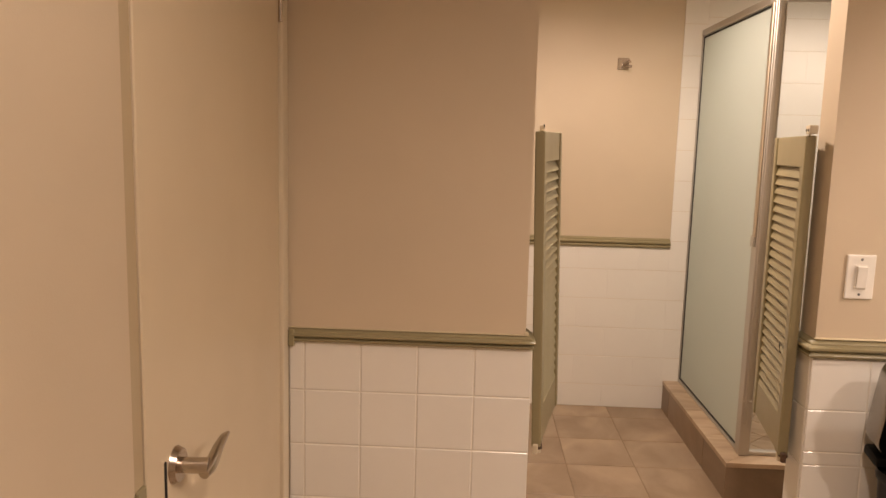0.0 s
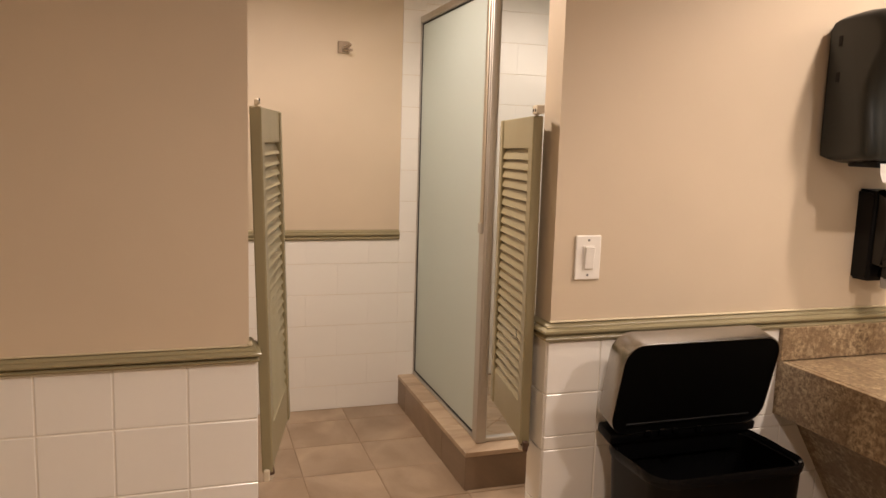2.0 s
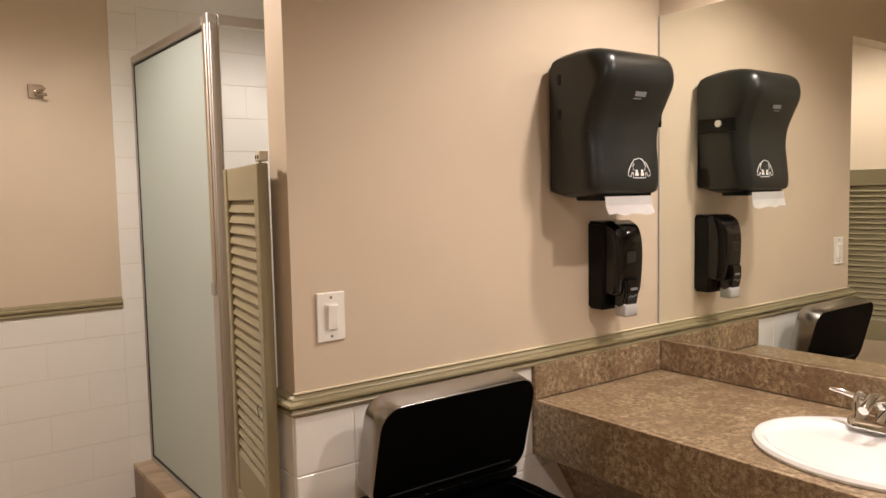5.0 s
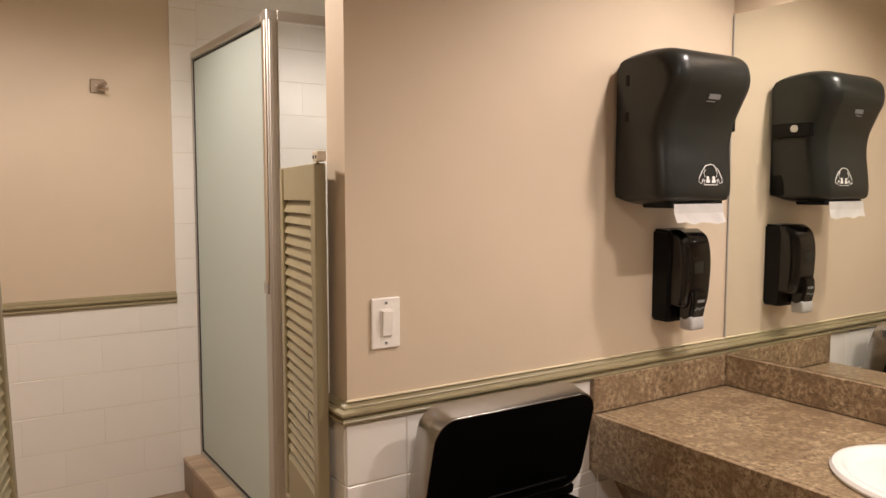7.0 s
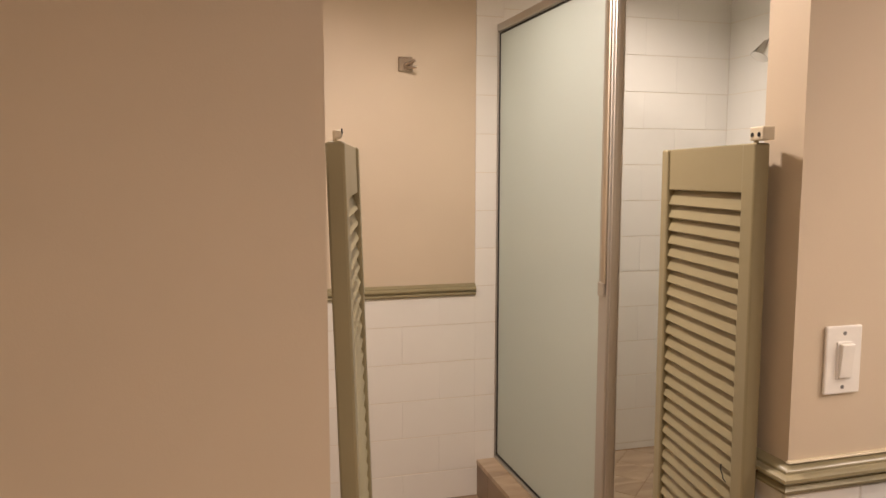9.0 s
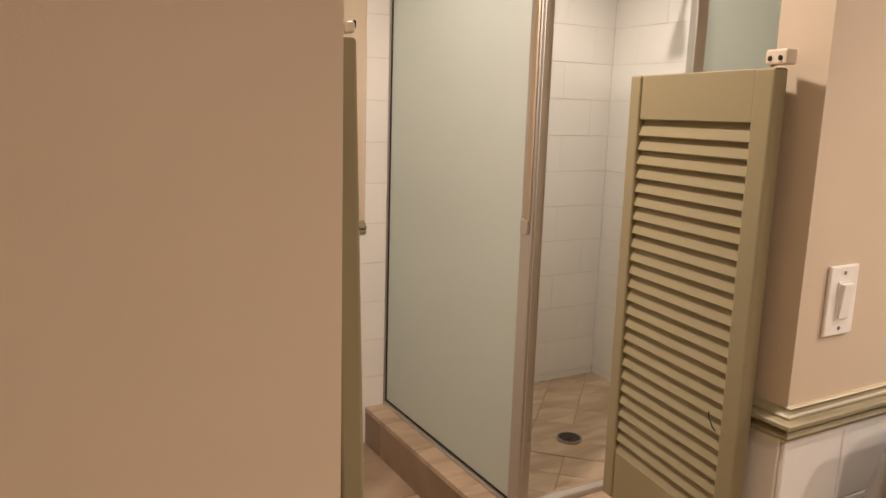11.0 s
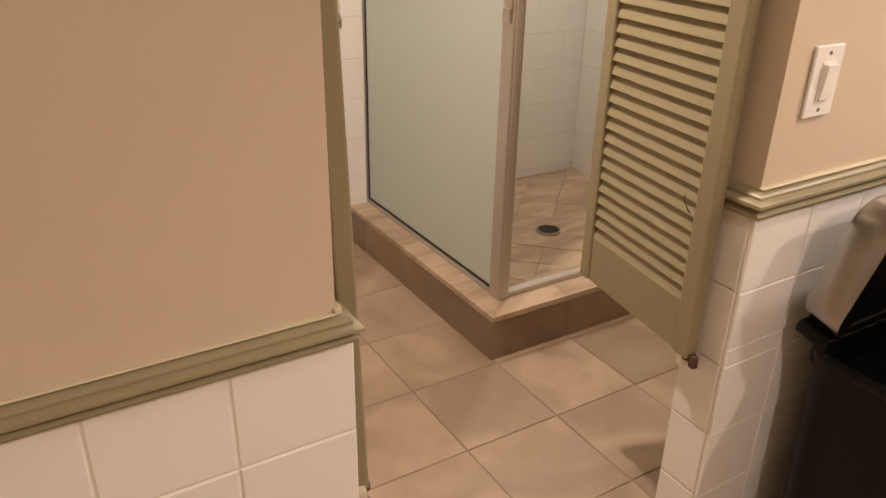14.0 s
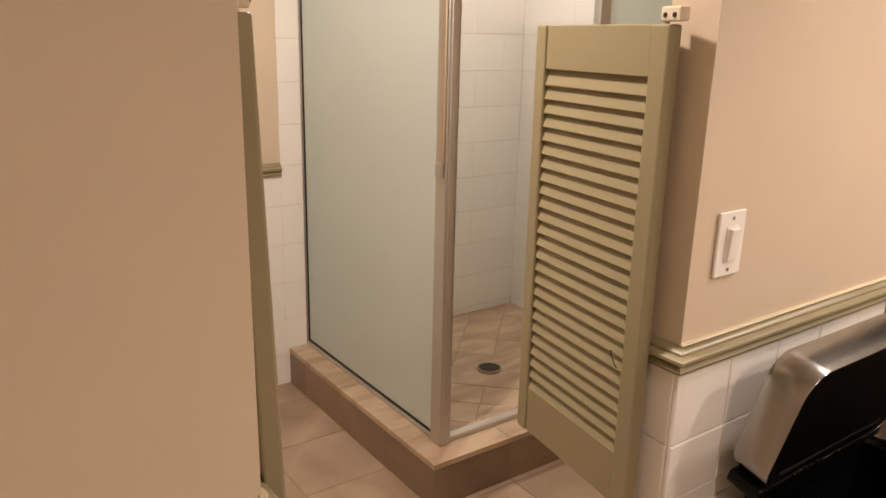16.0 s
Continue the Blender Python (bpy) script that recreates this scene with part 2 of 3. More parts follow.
def extrude_x(profile, x0, x1, bm=None):
    """A closed (y, z) profile drawn out along x."""
    bm = bm or bmesh.new()
    a = [bm.verts.new((x0, y, z)) for y, z in profile]
    b2 = [bm.verts.new((x1, y, z)) for y, z in profile]
    n = len(profile)
    for i in range(n):
        bm.faces.new((a[i], a[(i + 1) % n], b2[(i + 1) % n], b2[i]))
    bm.faces.new(a)
    bm.faces.new(b2[::-1])
    return bm


def sweep(profile, path):
    """A closed (out, z) profile along a plan path [(x, y, nx, ny)]; n is the outward mitre vector at each stop."""
    bm = bmesh.new()
    rings = [[bm.verts.new((x + nx * o, y + ny * o, z)) for o, z in profile] for x, y, nx, ny in path]
    n = len(profile)
    for r, s in zip(rings, rings[1:]):
        for i in range(n):
            bm.faces.new((r[i], r[(i + 1) % n], s[(i + 1) % n], s[i]))
    bm.faces.new(rings[0])
    bm.faces.new(rings[-1][::-1])
    return bm


def tube(points, r, seg=12, taper=None):
    bm = bmesh.new()
    pts = [Vector(p) for p in points]
    rings = []
    for i, p in enumerate(pts):
        d = (pts[min(i + 1, len(pts) - 1)] - pts[max(i - 1, 0)]).normalized()
        q = d.to_track_quat("Z", "Y")
        k = r if taper is None else taper[i]
        rings.append([bm.verts.new(p + q @ Vector((k * math.cos(a), k * math.sin(a), 0))) for a in [2 * math.pi * j / seg for j in range(seg)]])
    for a, b2 in zip(rings, rings[1:]):
        for j in range(seg):
            bm.faces.new((a[j], a[(j + 1) % seg], b2[(j + 1) % seg], b2[j]))
    bm.faces.new(rings[0][::-1])
    bm.faces.new(rings[-1])
    return bm


def rounded(w, d, r, n=6):
    """Points of a rounded rectangle round the origin."""
    pts = []
    for cx, cy, a0 in ((w / 2 - r, d / 2 - r, 0), (-w / 2 + r, d / 2 - r, 90), (-w / 2 + r, -d / 2 + r, 180), (w / 2 - r, -d / 2 + r, 270)):
        for i in range(n + 1):
            a = radians(a0 + 90 * i / n)
            pts.append((cx + r * math.cos(a), cy + r * math.sin(a)))
    return pts


def loft(rings, caps=True):
    """Joins rings of 3D points into a skin."""
    bm = bmesh.new()
    vs = [[bm.verts.new(p) for p in ring] for ring in rings]
    for a, b2 in zip(vs, vs[1:]):
        n = len(a)
        for i in range(n):
            bm.faces.new((a[i], a[(i + 1) % n], b2[(i + 1) % n], b2[i]))
    if caps:
        bm.faces.new(vs[0][::-1])
        bm.faces.new(vs[-1])
    return bm


# ---- large structure ----
def wall(name, x0, x1, y0, y1, z0, z1, material, label):
    return solo(name, box(x0, x1, y0, y1, z0, z1), material, label, "wall", "structure")


T = 0.1
solid = bmesh.new()
box(XL - T, JL, WY, WB, 0, CEIL, bm=solid)
box(JR, XR + T, WY, WB, 0, CEIL, bm=solid)
box(JL, JR, WY, WB, LINTEL, CEIL, bm=solid)
wall_front = solo("wall_north", solid, M_WALL, "beige painted wall with a doorway and white tiled dado", "wall", "structure")
DY0, DY1, DTOP = 1.275, 2.125, 2.06     # door in the left wall
solid = bmesh.new()
box(XL - T, XL, YS, DY0 - 0.04, 0, CEIL, bm=solid)
box(XL - T, XL, DY1, WY, 0, CEIL, bm=solid)
box(XL - T, XL, DY0 - 0.04, DY1, DTOP, CEIL, bm=solid)
solo("wall_west", solid, M_WALL, "beige painted wall round a cream door", "wall", "structure")
wall("wall_east", XR, XR + T, YS, WY, 0, CEIL, M_WALL, "beige painted wall behind mirror and washbasin counter")
wall("wall_south", XL - T, XR + T, YS - T, YS, 0, CEIL, M_WALL, "plain beige painted wall closing the room")
shower_back = wall("wall_shower_back", XW, XS, YB, YB + T, 0, CEIL, M_WALL, "beige painted wall over white tiles")
shower_east = wall("wall_shower_east", XS, XS + T, WB, YB + T, 0, CEIL, M_WALL, "shower wall with white ceramic tiles")
wall("wall_shower_west", XW - T, XW, WB, YB + T, 0, CEIL, M_WALL, "plain beige painted wall closing the shower room")
solo("ceiling", box(XL - T, XR + T, YS - T, WB, CEIL, CEIL + T), M_CEIL, "white painted ceiling", "ceiling", "structure")
solo("ceiling_shower", box(XW - T, XS + T, WB, YB + T, CEIL, CEIL + T), M_CEIL, "white painted ceiling", "ceiling", "structure")
floor = solo("floor", box(XL - T, XR + T, YS - T, YB + T, -0.1, -0.003), M_FGROUT, "tan stone tile floor with brown grout", "floor", "structure")

# chair rails
RAIL = [(0, 0.872), (0.012, 0.872), (0.019, 0.877), (0.021, 0.885), (0.017, 0.892), (0.013, 0.895), (0.020, 0.900), (0.026, 0.908), (0.026, 0.916),
        (0.020, 0.922), (0.015, 0.924), (0.015, 0.930), (0.010, 0.938), (0, 0.944)]
RAIL_L = [(o, 0.865 + 0.52 * (z - 0.872)) for o, z in RAIL]
RAIL = [(o, 0.872 + 0.72 * (z - 0.872)) for o, z in RAIL]
rail_l = sweep(RAIL_L, [(XL + 0.02, WY, 0, -1), (0.140, WY, 1, -1), (0.140, WB, 1, 0)])
solo("trim_rail_1", rail_l, M_OLIVE, "olive painted moulded chair rail above white tiles", "chair rail", "structure", True)
rail_r = sweep(RAIL, [(XR - 0.001, WY, 0, -1), (JR, WY, -1, -1), (JR, WB, -1, 0)])
solo("trim_rail_2", rail_r, M_OLIVE, "olive painted moulded chair rail wrapping the doorway corner", "chair rail", "structure", True)
rail_b = sweep([(o, z + 0.026) for o, z in RAIL], [(XW, YB, 0, -1), (1.036, YB, 0, -1)])
solo("trim_rail_3", rail_b, M_OLIVE, "olive painted moulded chair rail in the shower room", "chair rail", "structure", True)
solo("trim_rail_end", box(XL + 0.0125, XL + 0.03, WY - 0.024, WY - 0.0055, 0.852, 0.9020, 0.003), M_OLIVE, "olive painted end block of the chair rail", "chair rail", "structure")
# painted bead over the rails
solo("trim_bead_1", box(XL, JL, WY - 0.007, WY + 0.002, 0.9028, 0.9058, 0.0014), M_BEAD, "cream caulk bead along the chair rail", "trim", "structure")
solo("trim_bead_2", box(JR - 0.005, XR, WY - 0.009, WY + 0.002, 0.9235, 0.928, 0.002), M_BEAD, "cream caulk bead along the chair rail", "trim", "structure")
solo("trim_corner", box(JL - 0.004, JL + 0.008, WY - 0.006, WY + 0.012, 0.9030, 0.913, 0.003, 2), M_BEAD, "cream filler lump at the doorway corner", "trim", "structure")
solo("trim_jamb", box(JL + 0.0005, 0.156, WY - 0.0045, WB - 0.001, 0.0, 0.871, 0.002), M_TRIMW, "cream painted jamb lining below the chair rail", "trim", "structure")

# ---- door in the left wall ----
solid = bmesh.new()
box(XL - 0.06, XL + 0.012, DY1 + 0.002, WY - 0.012, 0, DTOP + 0.06, 0.003, bm=solid)
box(XL - 0.06, XL + 0.012, DY0 - 0.040, DY1, DTOP + 0.004, DTOP + 0.06, 0.003, bm=solid)
solo("trim_door_casing", solid, M_TRIMW, "cream painted door casing in the room corner", "door casing", "structure")
solo("trim_door_stop", box(XL - 0.055, XL - 0.002, DY0 - 0.040, DY0 - 0.003, 0, DTOP), M_JAMB, "tan painted jamb beside the closed door", "door jamb", "structure")
door = thing("door_1", "closed flush cream painted door with a lever handle", "door", "", "structure")
part("leaf", box(XL - 0.045, XL + 0.002, DY0, DY1 - 0.002, 0.012, DTOP - 0.006, 0.002), M_DOOR, door)
lever = part("lever_handle", tube([(XL + 0.012, 1.395, 0.845), (XL + 0.04, 1.395, 0.845), (XL + 0.062, 1.398, 0.845)], 0.0145, 16), M_NICKEL, door, "satin nickel lever handle", True)
part("grip", tube([(XL + 0.056, 1.388, 0.832), (XL + 0.058, 1.41, 0.836), (XL + 0.058, 1.435, 0.842), (XL + 0.057, 1.465, 0.853), (XL + 0.055, 1.50, 0.857), (XL + 0.052, 1.535, 0.852)], 0.01, 12, [0.010, 0.013, 0.012, 0.010, 0.008, 0.004]), M_NICKEL, lever, "", True)
part("rosette", rod((XL, 1.395, 0.845), (XL + 0.013, 1.395, 0.845), 0.036, 0.030, 32), M_NICKEL, door, "round satin nickel rosette", True)
part("latch_plate", box(XL - 0.03, XL + 0.0045, 1.345, 1.352, 0.785, 0.87, 0.001), M_SLOT, door, "dark latch plate")
part("strike_plate", box(XL - 0.02, XL + 0.004, DY0 - 0.036, DY0 - 0.004, 0.78, 0.865, 0.002), M_OLIVE, door, "painted strike plate")
for z in (1.78, 0.25):
    part("hinge", rod((XL + 0.008, DY1 - 0.004, z - 0.045), (XL + 0.008, DY1 - 0.004, z + 0.045), 0.006, seg=12), M_NICKEL, door, "worn metal hinge knuckle", True)

# ---- shower stall ----
stall = thing("shower_enclosure", "frosted glass shower enclosure with brushed aluminium frame", "shower")
side = part("side_pane", box(GX - 0.003, GX + 0.003, GY + 0.03, YB - 0.018, CURB + 0.018, 2.01), M_FROST, stall, "pale green frosted glass pane")
part("seal", box(GX - 0.006, GX - 0.0035, GY + 0.028, YB - 0.014, CURB + 0.016, CURB + 0.024), M_SEAL, side, "black rubber seal")
part("seal", box(GX - 0.006, GX - 0.0035, YB - 0.024, YB - 0.015, CURB + 0.024, 2.005), M_SEAL, side, "black rubber seal")
part("seal", box(GX - 0.006, GX - 0.0035, GY + 0.03, YB - 0.024, 1.998, 2.006), M_SEAL, side, "black rubber seal")
part("corner_post", box(GX - 0.019, GX + 0.019, GY - 0.02, GY + 0.034, CURB, 2.045, 0.003), M_ALU, stall)
part("post_ridge", box(GX + 0.0195, GX + 0.027, GY - 0.016, GY + 0.004, CURB + 0.004, 2.01, 0.002), M_ALU, stall)
part("post_ridge", box(GX - 0.012, GX + 0.004, GY - 0.027, GY - 0.0205, 0.30, 2.01, 0.002), M_ALU, stall)
part("wall_channel", box(GX - 0.014, GX + 0.014, YB - 0.014, YB - 0.0095, CURB, 2.03, 0.001), M_ALU, stall)
part("bottom_channel", box(GX - 0.013, GX + 0.013, GY + 0.036, YB - 0.015, CURB, CURB + 0.014, 0.002), M_ALU, stall)
part("top_channel", box(GX - 0.017, GX + 0.017, GY + 0.036, YB - 0.015, 2.008, 2.04, 0.003), M_ALU, stall)
part("header", box(GX + 0.021, XS - 0.012, GY - 0.017, GY + 0.017, 2.008, 2.045, 0.003), M_ALU, stall)
part("threshold", box(GX + 0.021, XS - 0.012, GY - 0.016, GY + 0.016, CURB, CURB + 0.018, 0.003), M_ALU, stall)
part("front_post", box(1.722, 1.772, GY - 0.016, GY + 0.016, CURB + 0.019, 2.007, 0.003), M_ALU, stall)
part("seal", box(1.773, 1.778, GY - 0.008, GY + 0.008, CURB + 0.019, 2.007), M_SEAL, stall, "black rubber seal")
part("front_pane", box(1.779, XS - 0.014, GY - 0.003, GY + 0.003, CURB + 0.019, 2.007), M_FROST, stall, "pale frosted glass pane")
part("door_edge_strip", box(GX - 0.028, GX - 0.0195, GY - 0.018, GY + 0.006, 1.085, 2.007, 0.003), M_STRIP, stall, "tan anodised edge strip")
part("foot_plate", box(GX - 0.021, GX + 0.021, GY - 0.0245, GY - 0.0205, CURB + 0.002, 0.40, 0.0015), M_ALU, stall)
part("latch", box(GX - 0.030, GX - 0.0195, GY - 0.012, GY + 0.022, 1.045, 1.09, 0.004, 2), M_ALU, stall, "small aluminium catch")

head = thing("shower_spray", "chrome shower spray on a bent arm", "shower spray")
part("arm", tube([(XS - 0.008, 3.75, 2.02), (XS - 0.06, 3.75, 2.02), (XS - 0.12, 3.75, 1.99), (XS - 0.16, 3.75, 1.94)], 0.010), M_CHROME, head, "", True)
part("flange", rod((XS - 0.0095, 3.75, 2.02), (XS - 0.02, 3.75, 2.02), 0.032, 0.026, 28), M_CHROME, head, "", True)
part("spray_face", rod((XS - 0.16, 3.75, 1.945), (XS - 0.195, 3.75, 1.885), 0.016, 0.036, 28), M_CHROME, head, "", True)

drain = thing("floor_drain", "round grey metal shower drain grate", "drain", at=pose(1.69, 3.64, PAN - 0.012))
part("ring", rod((0, 0, -0.01), (0, 0, 0.012), 0.050, seg=36), M_NICKEL, drain)
for i in range(7):
    x = -0.036 + i * 0.012
    h = math.sqrt(0.042 ** 2 - x * x)
    part("slot", box(x - 0.0028, x + 0.0028, -h, h, 0.0121, 0.0135), M_SLOT, drain)

# robe hook
hook = thing("robe_hook", "square chrome robe hook on the wall", "hook", at=pose(0.732, YB, 1.862))
part("back_plate", box(-0.030, 0.030, -0.008, 0, -0.030, 0.030, 0.003), M_NICKEL, hook)
part("hook_arm", tube([(0, -0.008, 0), (0, -0.03, -0.006), (0.012, -0.045, 0.0), (0.03, -0.05, 0.012)], 0.007, 10), M_NICKEL, hook, "", True)
part("hook_arm", tube([(0, -0.008, -0.004), (0.0, -0.03, -0.015), (0.018, -0.045, -0.017), (0.036, -0.05, -0.016)], 0.006, 10), M_NICKEL, hook, "", True)

# ---- cafe doors ----
DZ0, DZ1, DW = 0.555, 1.474, 0.388


def cafe_door(at, label, big):
    """Local x runs from the hinge to the free edge, y is the thickness."""
    d = thing("cafe_door", label, "louvered door", "pair of swing doors", at=at)
    th = 0.014
    part("stile", box(-0.010, 0.034, -th, th, DZ0, DZ1, 0.004, 2), M_OLIVE, d)
    part("stile", box(DW - 0.034, DW, -th, th, DZ0, DZ1, 0.004, 2), M_OLIVE, d)
    part("top_rail", box(0.035, DW - 0.035, -0.010, 0.010, DZ1 - 0.088, DZ1, 0.002), M_OLIVE, d)
    part("bottom_rail", box(0.035, DW - 0.035, -0.010, 0.010, DZ0, DZ0 + 0.112, 0.002), M_OLIVE, d)
    z0, z1, n = DZ0 + 0.112, DZ1 - 0.088, 25
    slat = turn(box(0.0345, DW - 0.0345, -0.003, 0.003, -0.0200, 0.0200, 0.0015), pose(0, 0, 0, 21 if big else -21))
    me = mesh_of("slat", slat, M_OLIVE)
    for i in range(n):
        s = new("slat", me)
        s.parent, s.location = d, (0, 0, z0 + (i + 0.5) * (z1 - z0) / n)
    top = part("pivot", rod((0.012, 0, DZ1), (0.012, 0, DZ1 + 0.016), 0.004, seg=14), M_TRIMW, d, "cream pivot pin")
    part("pivot", rod((0.012, 0, DZ0 - 0.022), (0.012, 0, DZ0), 0.012, seg=14), M_TRIMW, d, "cream worn pivot socket")
    part("rust_patch", rod((0.002, -0.004, DZ0 - 0.006), (0.002, -0.004, DZ0 + 0.018), 0.0135, 0.010, 12), M_RUST, d, "rusted lower corner")
    part("pivot_bracket", box(-0.026, -0.0105, -0.007, 0.007, DZ0 - 0.016, DZ0 + 0.012, 0.003, 2), M_RUST if big else M_TRIMW, d, "worn lower pivot bracket")
    brk = part("pivot_bracket", box(-0.028 if big else -0.02, 0.017 if big else 0.004, -0.011, 0.011 if big else 0.0, DZ1 + 0.004, DZ1 + (0.028 if big else 0.016), 0.003, 2), M_TRIMW, d, "cream upper pivot bracket")
    for x in ((-0.016, 0.006) if big else (-0.012,)):
        part("screw", rod((x, 0.0105 if big else -0.0105, DZ1 + 0.014), (x, 0.0125 if big else -0.0125, DZ1 + 0.014), 0.0042, seg=12), M_SLOT, brk)
    return d


right_door = cafe_door(pose(0.899, 2.252, 0.006, 0, 0, 80.5) @ pose(0, 0, 0.55, 0, 0.4, 0) @ pose(0, 0, -0.55), "open olive louvered cafe door hung on the doorway jamb", True)
cafe_door(pose(0.187, 2.252, DZ0, 0, -1.7, 0) @ pose(0, 0, 0, 0, 0, 77) @ pose(0, 0, -DZ0), "open olive louvered cafe door seen nearly edge on", False)

part("loose_wire", tube([(0.062, 0.017, 0.874), (0.056, 0.021, 0.866), (0.050, 0.020, 0.858), (0.044, 0.022, 0.853), (0.042, 0.017, 0.846)], 0.0011, 6), M_SLOT, right_door, "thin dark wire stuck on a slat")

# ---- light switch ----
sw = thing("light_switch", "white light switch with a wide cover plate", "light switch", at=pose(1.037, WY, 1.102))
part("cover_plate", box(-0.0385, 0.0385, -0.007, 0, -0.061, 0.061, 0.003, 2), M_WHITE, sw)
part("rocker_frame", box(-0.0165, 0.0165, -0.0088, -0.0071, -0.0335, 0.0335, 0.0006), M_WHITE, sw)
part("rocker", turn(box(-0.0135, 0.0135, -0.006, 0.003, -0.030, 0.030, 0.001), pose(0.001, -0.0095, 0, 5)), M_WHITE, sw)
for z in (-0.048, 0.048):
    part("screw", rod((0, -0.0078, z), (0, -0.0068, z), 0.0035, seg=14), M_LOGO, sw)

# ---- paper towel dispenser ----
towel = thing("paper_towel_dispenser", "smoked dark grey paper towel dispenser with paper showing", "towel dispenser", at=pose(1.785, WY, 1.373))
PW = 0.334
FRONT = [(-0.175, 0.012), (-0.192, 0.020), (-0.196, 0.05), (-0.190, 0.11), (-0.184, 0.17), (-0.190, 0.23), (-0.214, 0.29), (-0.234, 0.335), (-0.236, 0.372), (-0.222, 0.405),
         (-0.185, 0.426), (-0.13, 0.432)]


def smooth_line(pts, n=4):
    """A rounded run through the points."""
    out = []
    for i in range(len(pts) - 1):
        p = [Vector(pts[min(max(i + k, 0), len(pts) - 1)]) for k in (-1, 0, 1, 2)]
        for k in range(n):
            u = k / n
            out.append(tuple(0.5 * (2 * p[1] + (p[2] - p[0]) * u + (2 * p[0] - 5 * p[1] + 4 * p[2] - p[3]) * u * u + (3 * p[1] - p[0] - 3 * p[2] + p[3]) * u ** 3)))
    return out + [tuple(pts[-1])]


FRONT = smooth_line(FRONT)


def shell(x0, x1, back, line, r, n=6):
    """A curved front drawn across the width, rounded off towards both ends."""
    cols = [(x0 + r * (1 - math.cos(radians(90 * k / n))), r * (1 - math.sin(radians(90 * k / n)))) for k in range(n + 1)]
    cols = cols + [(x0 + x1 - x, k) for x, k in cols[::-1]]
    zm = (line[0][1] + line[-1][1]) / 2
    prof = [(back, line[0][1])] + line + [(back, line[-1][1])]
    return loft([[(x, min(y + k, back), z + (0.5 * k if z < zm else -0.5 * k)) for y, z in prof] for x, k in cols])


def dispenser_body(x0, x1, back, n=8, r=0.052):
    """The profile drawn across the width, shrunk towards both ends in a quarter round."""
    prof = [(back, 0.026), (-0.07, 0.004)] + FRONT + [(-0.08, 0.428), (back, 0.404)]
    cols = []
    for k in range(n + 1):
        a = radians(90 * k / n)
        cols.append((x0 + r * (1 - math.sin(a)), r * (1 - math.cos(a))))
    cols = [(x, r * (1 - math.sqrt(max(0.0, 1 - ((x0 + r - x) / r) ** 2)))) for x, inset in cols][::-1]
    cols = cols + [(x0 + x1 - x, inset) for x, inset in cols[::-1]]
    rings = []
    for x, inset in cols:
        k = inset
        rings.append([(x0 + (x - x0) * (0.925 + 0.075 * min(1.0, z / 0.36)), min(y + k, back), z * (1 - 0.5 * k / 0.432) if z > 0.2 else z + 0.4 * k) for y, z in prof])
    return loft(rings)


part("back_housing", box(0.014, PW - 0.020, -0.060, 0, 0.022, 0.402, 0.012, 3), M_BLACK, towel, "black plastic housing", True)
cover = part("cover", dispenser_body(0.0, PW, -0.016), M_SMOKE, towel, "smoked grey curved cover", True)
part("lower_lip", box(0.046, PW - 0.062, -0.178, -0.075, -0.006, 0.016, 0.006, 2), M_BLACK, towel, "", True)
part("side_band", box(PW - 0.012, PW + 0.004, -0.165, -0.02, 0.215, 0.265, 0.004, 2), M_BLACK, towel)
part("lock_button", rod((PW + 0.002, -0.105, 0.245), (PW + 0.010, -0.105, 0.245), 0.012, seg=24), M_WHITE, towel, "white round lock button", True)
part("side_slot", box(-0.0015, 0.002, -0.062, -0.050, 0.335, 0.365), M_SLOT, towel)
part("side_slot", box(-0.0015, 0.002, -0.062, -0.050, 0.235, 0.262), M_SLOT, towel)
part("logo_bar", turn(box(-0.024, 0.024, -0.0008, 0.0008, -0.007, 0.007), pose(0.165, -0.2205, 0.300, 18)), M_LOGO, cover, "small grey logo shape")
part("logo_line", turn(box(-0.024, 0.012, -0.0008, 0.0008, -0.0016, 0.0016), pose(0.162, -0.2150, 0.287, 18)), M_LOGO, cover)
# pictogram: a sheet between two curved strokes
hand = [(-0.017, -0.008), (-0.021, 0.003), (-0.016, 0.009), (-0.020, 0.014), (-0.026, 0.006), (-0.034, -0.010), (-0.036, -0.020), (-0.028, -0.024), (-0.023, -0.013), (-0.018, -0.016)]
sheet = [(-0.020, -0.015), (-0.020, -0.027), (0.020, -0.027), (0.020, -0.015)]
crest = [(-0.020, 0.013), (-0.015, 0.020), (-0.008, 0.021), (0.0, 0.023), (0.009, 0.021), (0.017, 0.013), (0.019, 0.006)]
icon_at = pose(0.192, -0.1935, 0.090, -3) @ Matrix.Diagonal((1.42, 1, 1.15, 1))
for pts in (hand, [(-x, z) for x, z in hand], sheet, crest):
    part("pictogram_stroke", turn(tube([(x, 0, z) for x, z in pts], 0.0011, 6), icon_at), M_PRINT, cover)
for x in (-0.009, 0.009):
    arrow = box(x - 0.0032, x + 0.0032, -0.001, 0.001, -0.014, -0.006)
    box(x - 0.0052, x + 0.0052, -0.001, 0.001, -0.022, -0.0145, bm=arrow)
    part("pictogram_arrow", turn(arrow, icon_at), M_PRINT, cover)
paper = bmesh.new()
rows_ = []
for i in range(7):
    x = 0.050 + 0.210 * i / 6
    dz = 0.004 * math.sin(i * 2.3)
    rows_.append([paper.verts.new((x, -0.186, 0.006)), paper.verts.new((x, -0.188, -0.02)), paper.verts.new((x + 0.004, -0.196, -0.046 + dz - 0.004 * i / 6))])
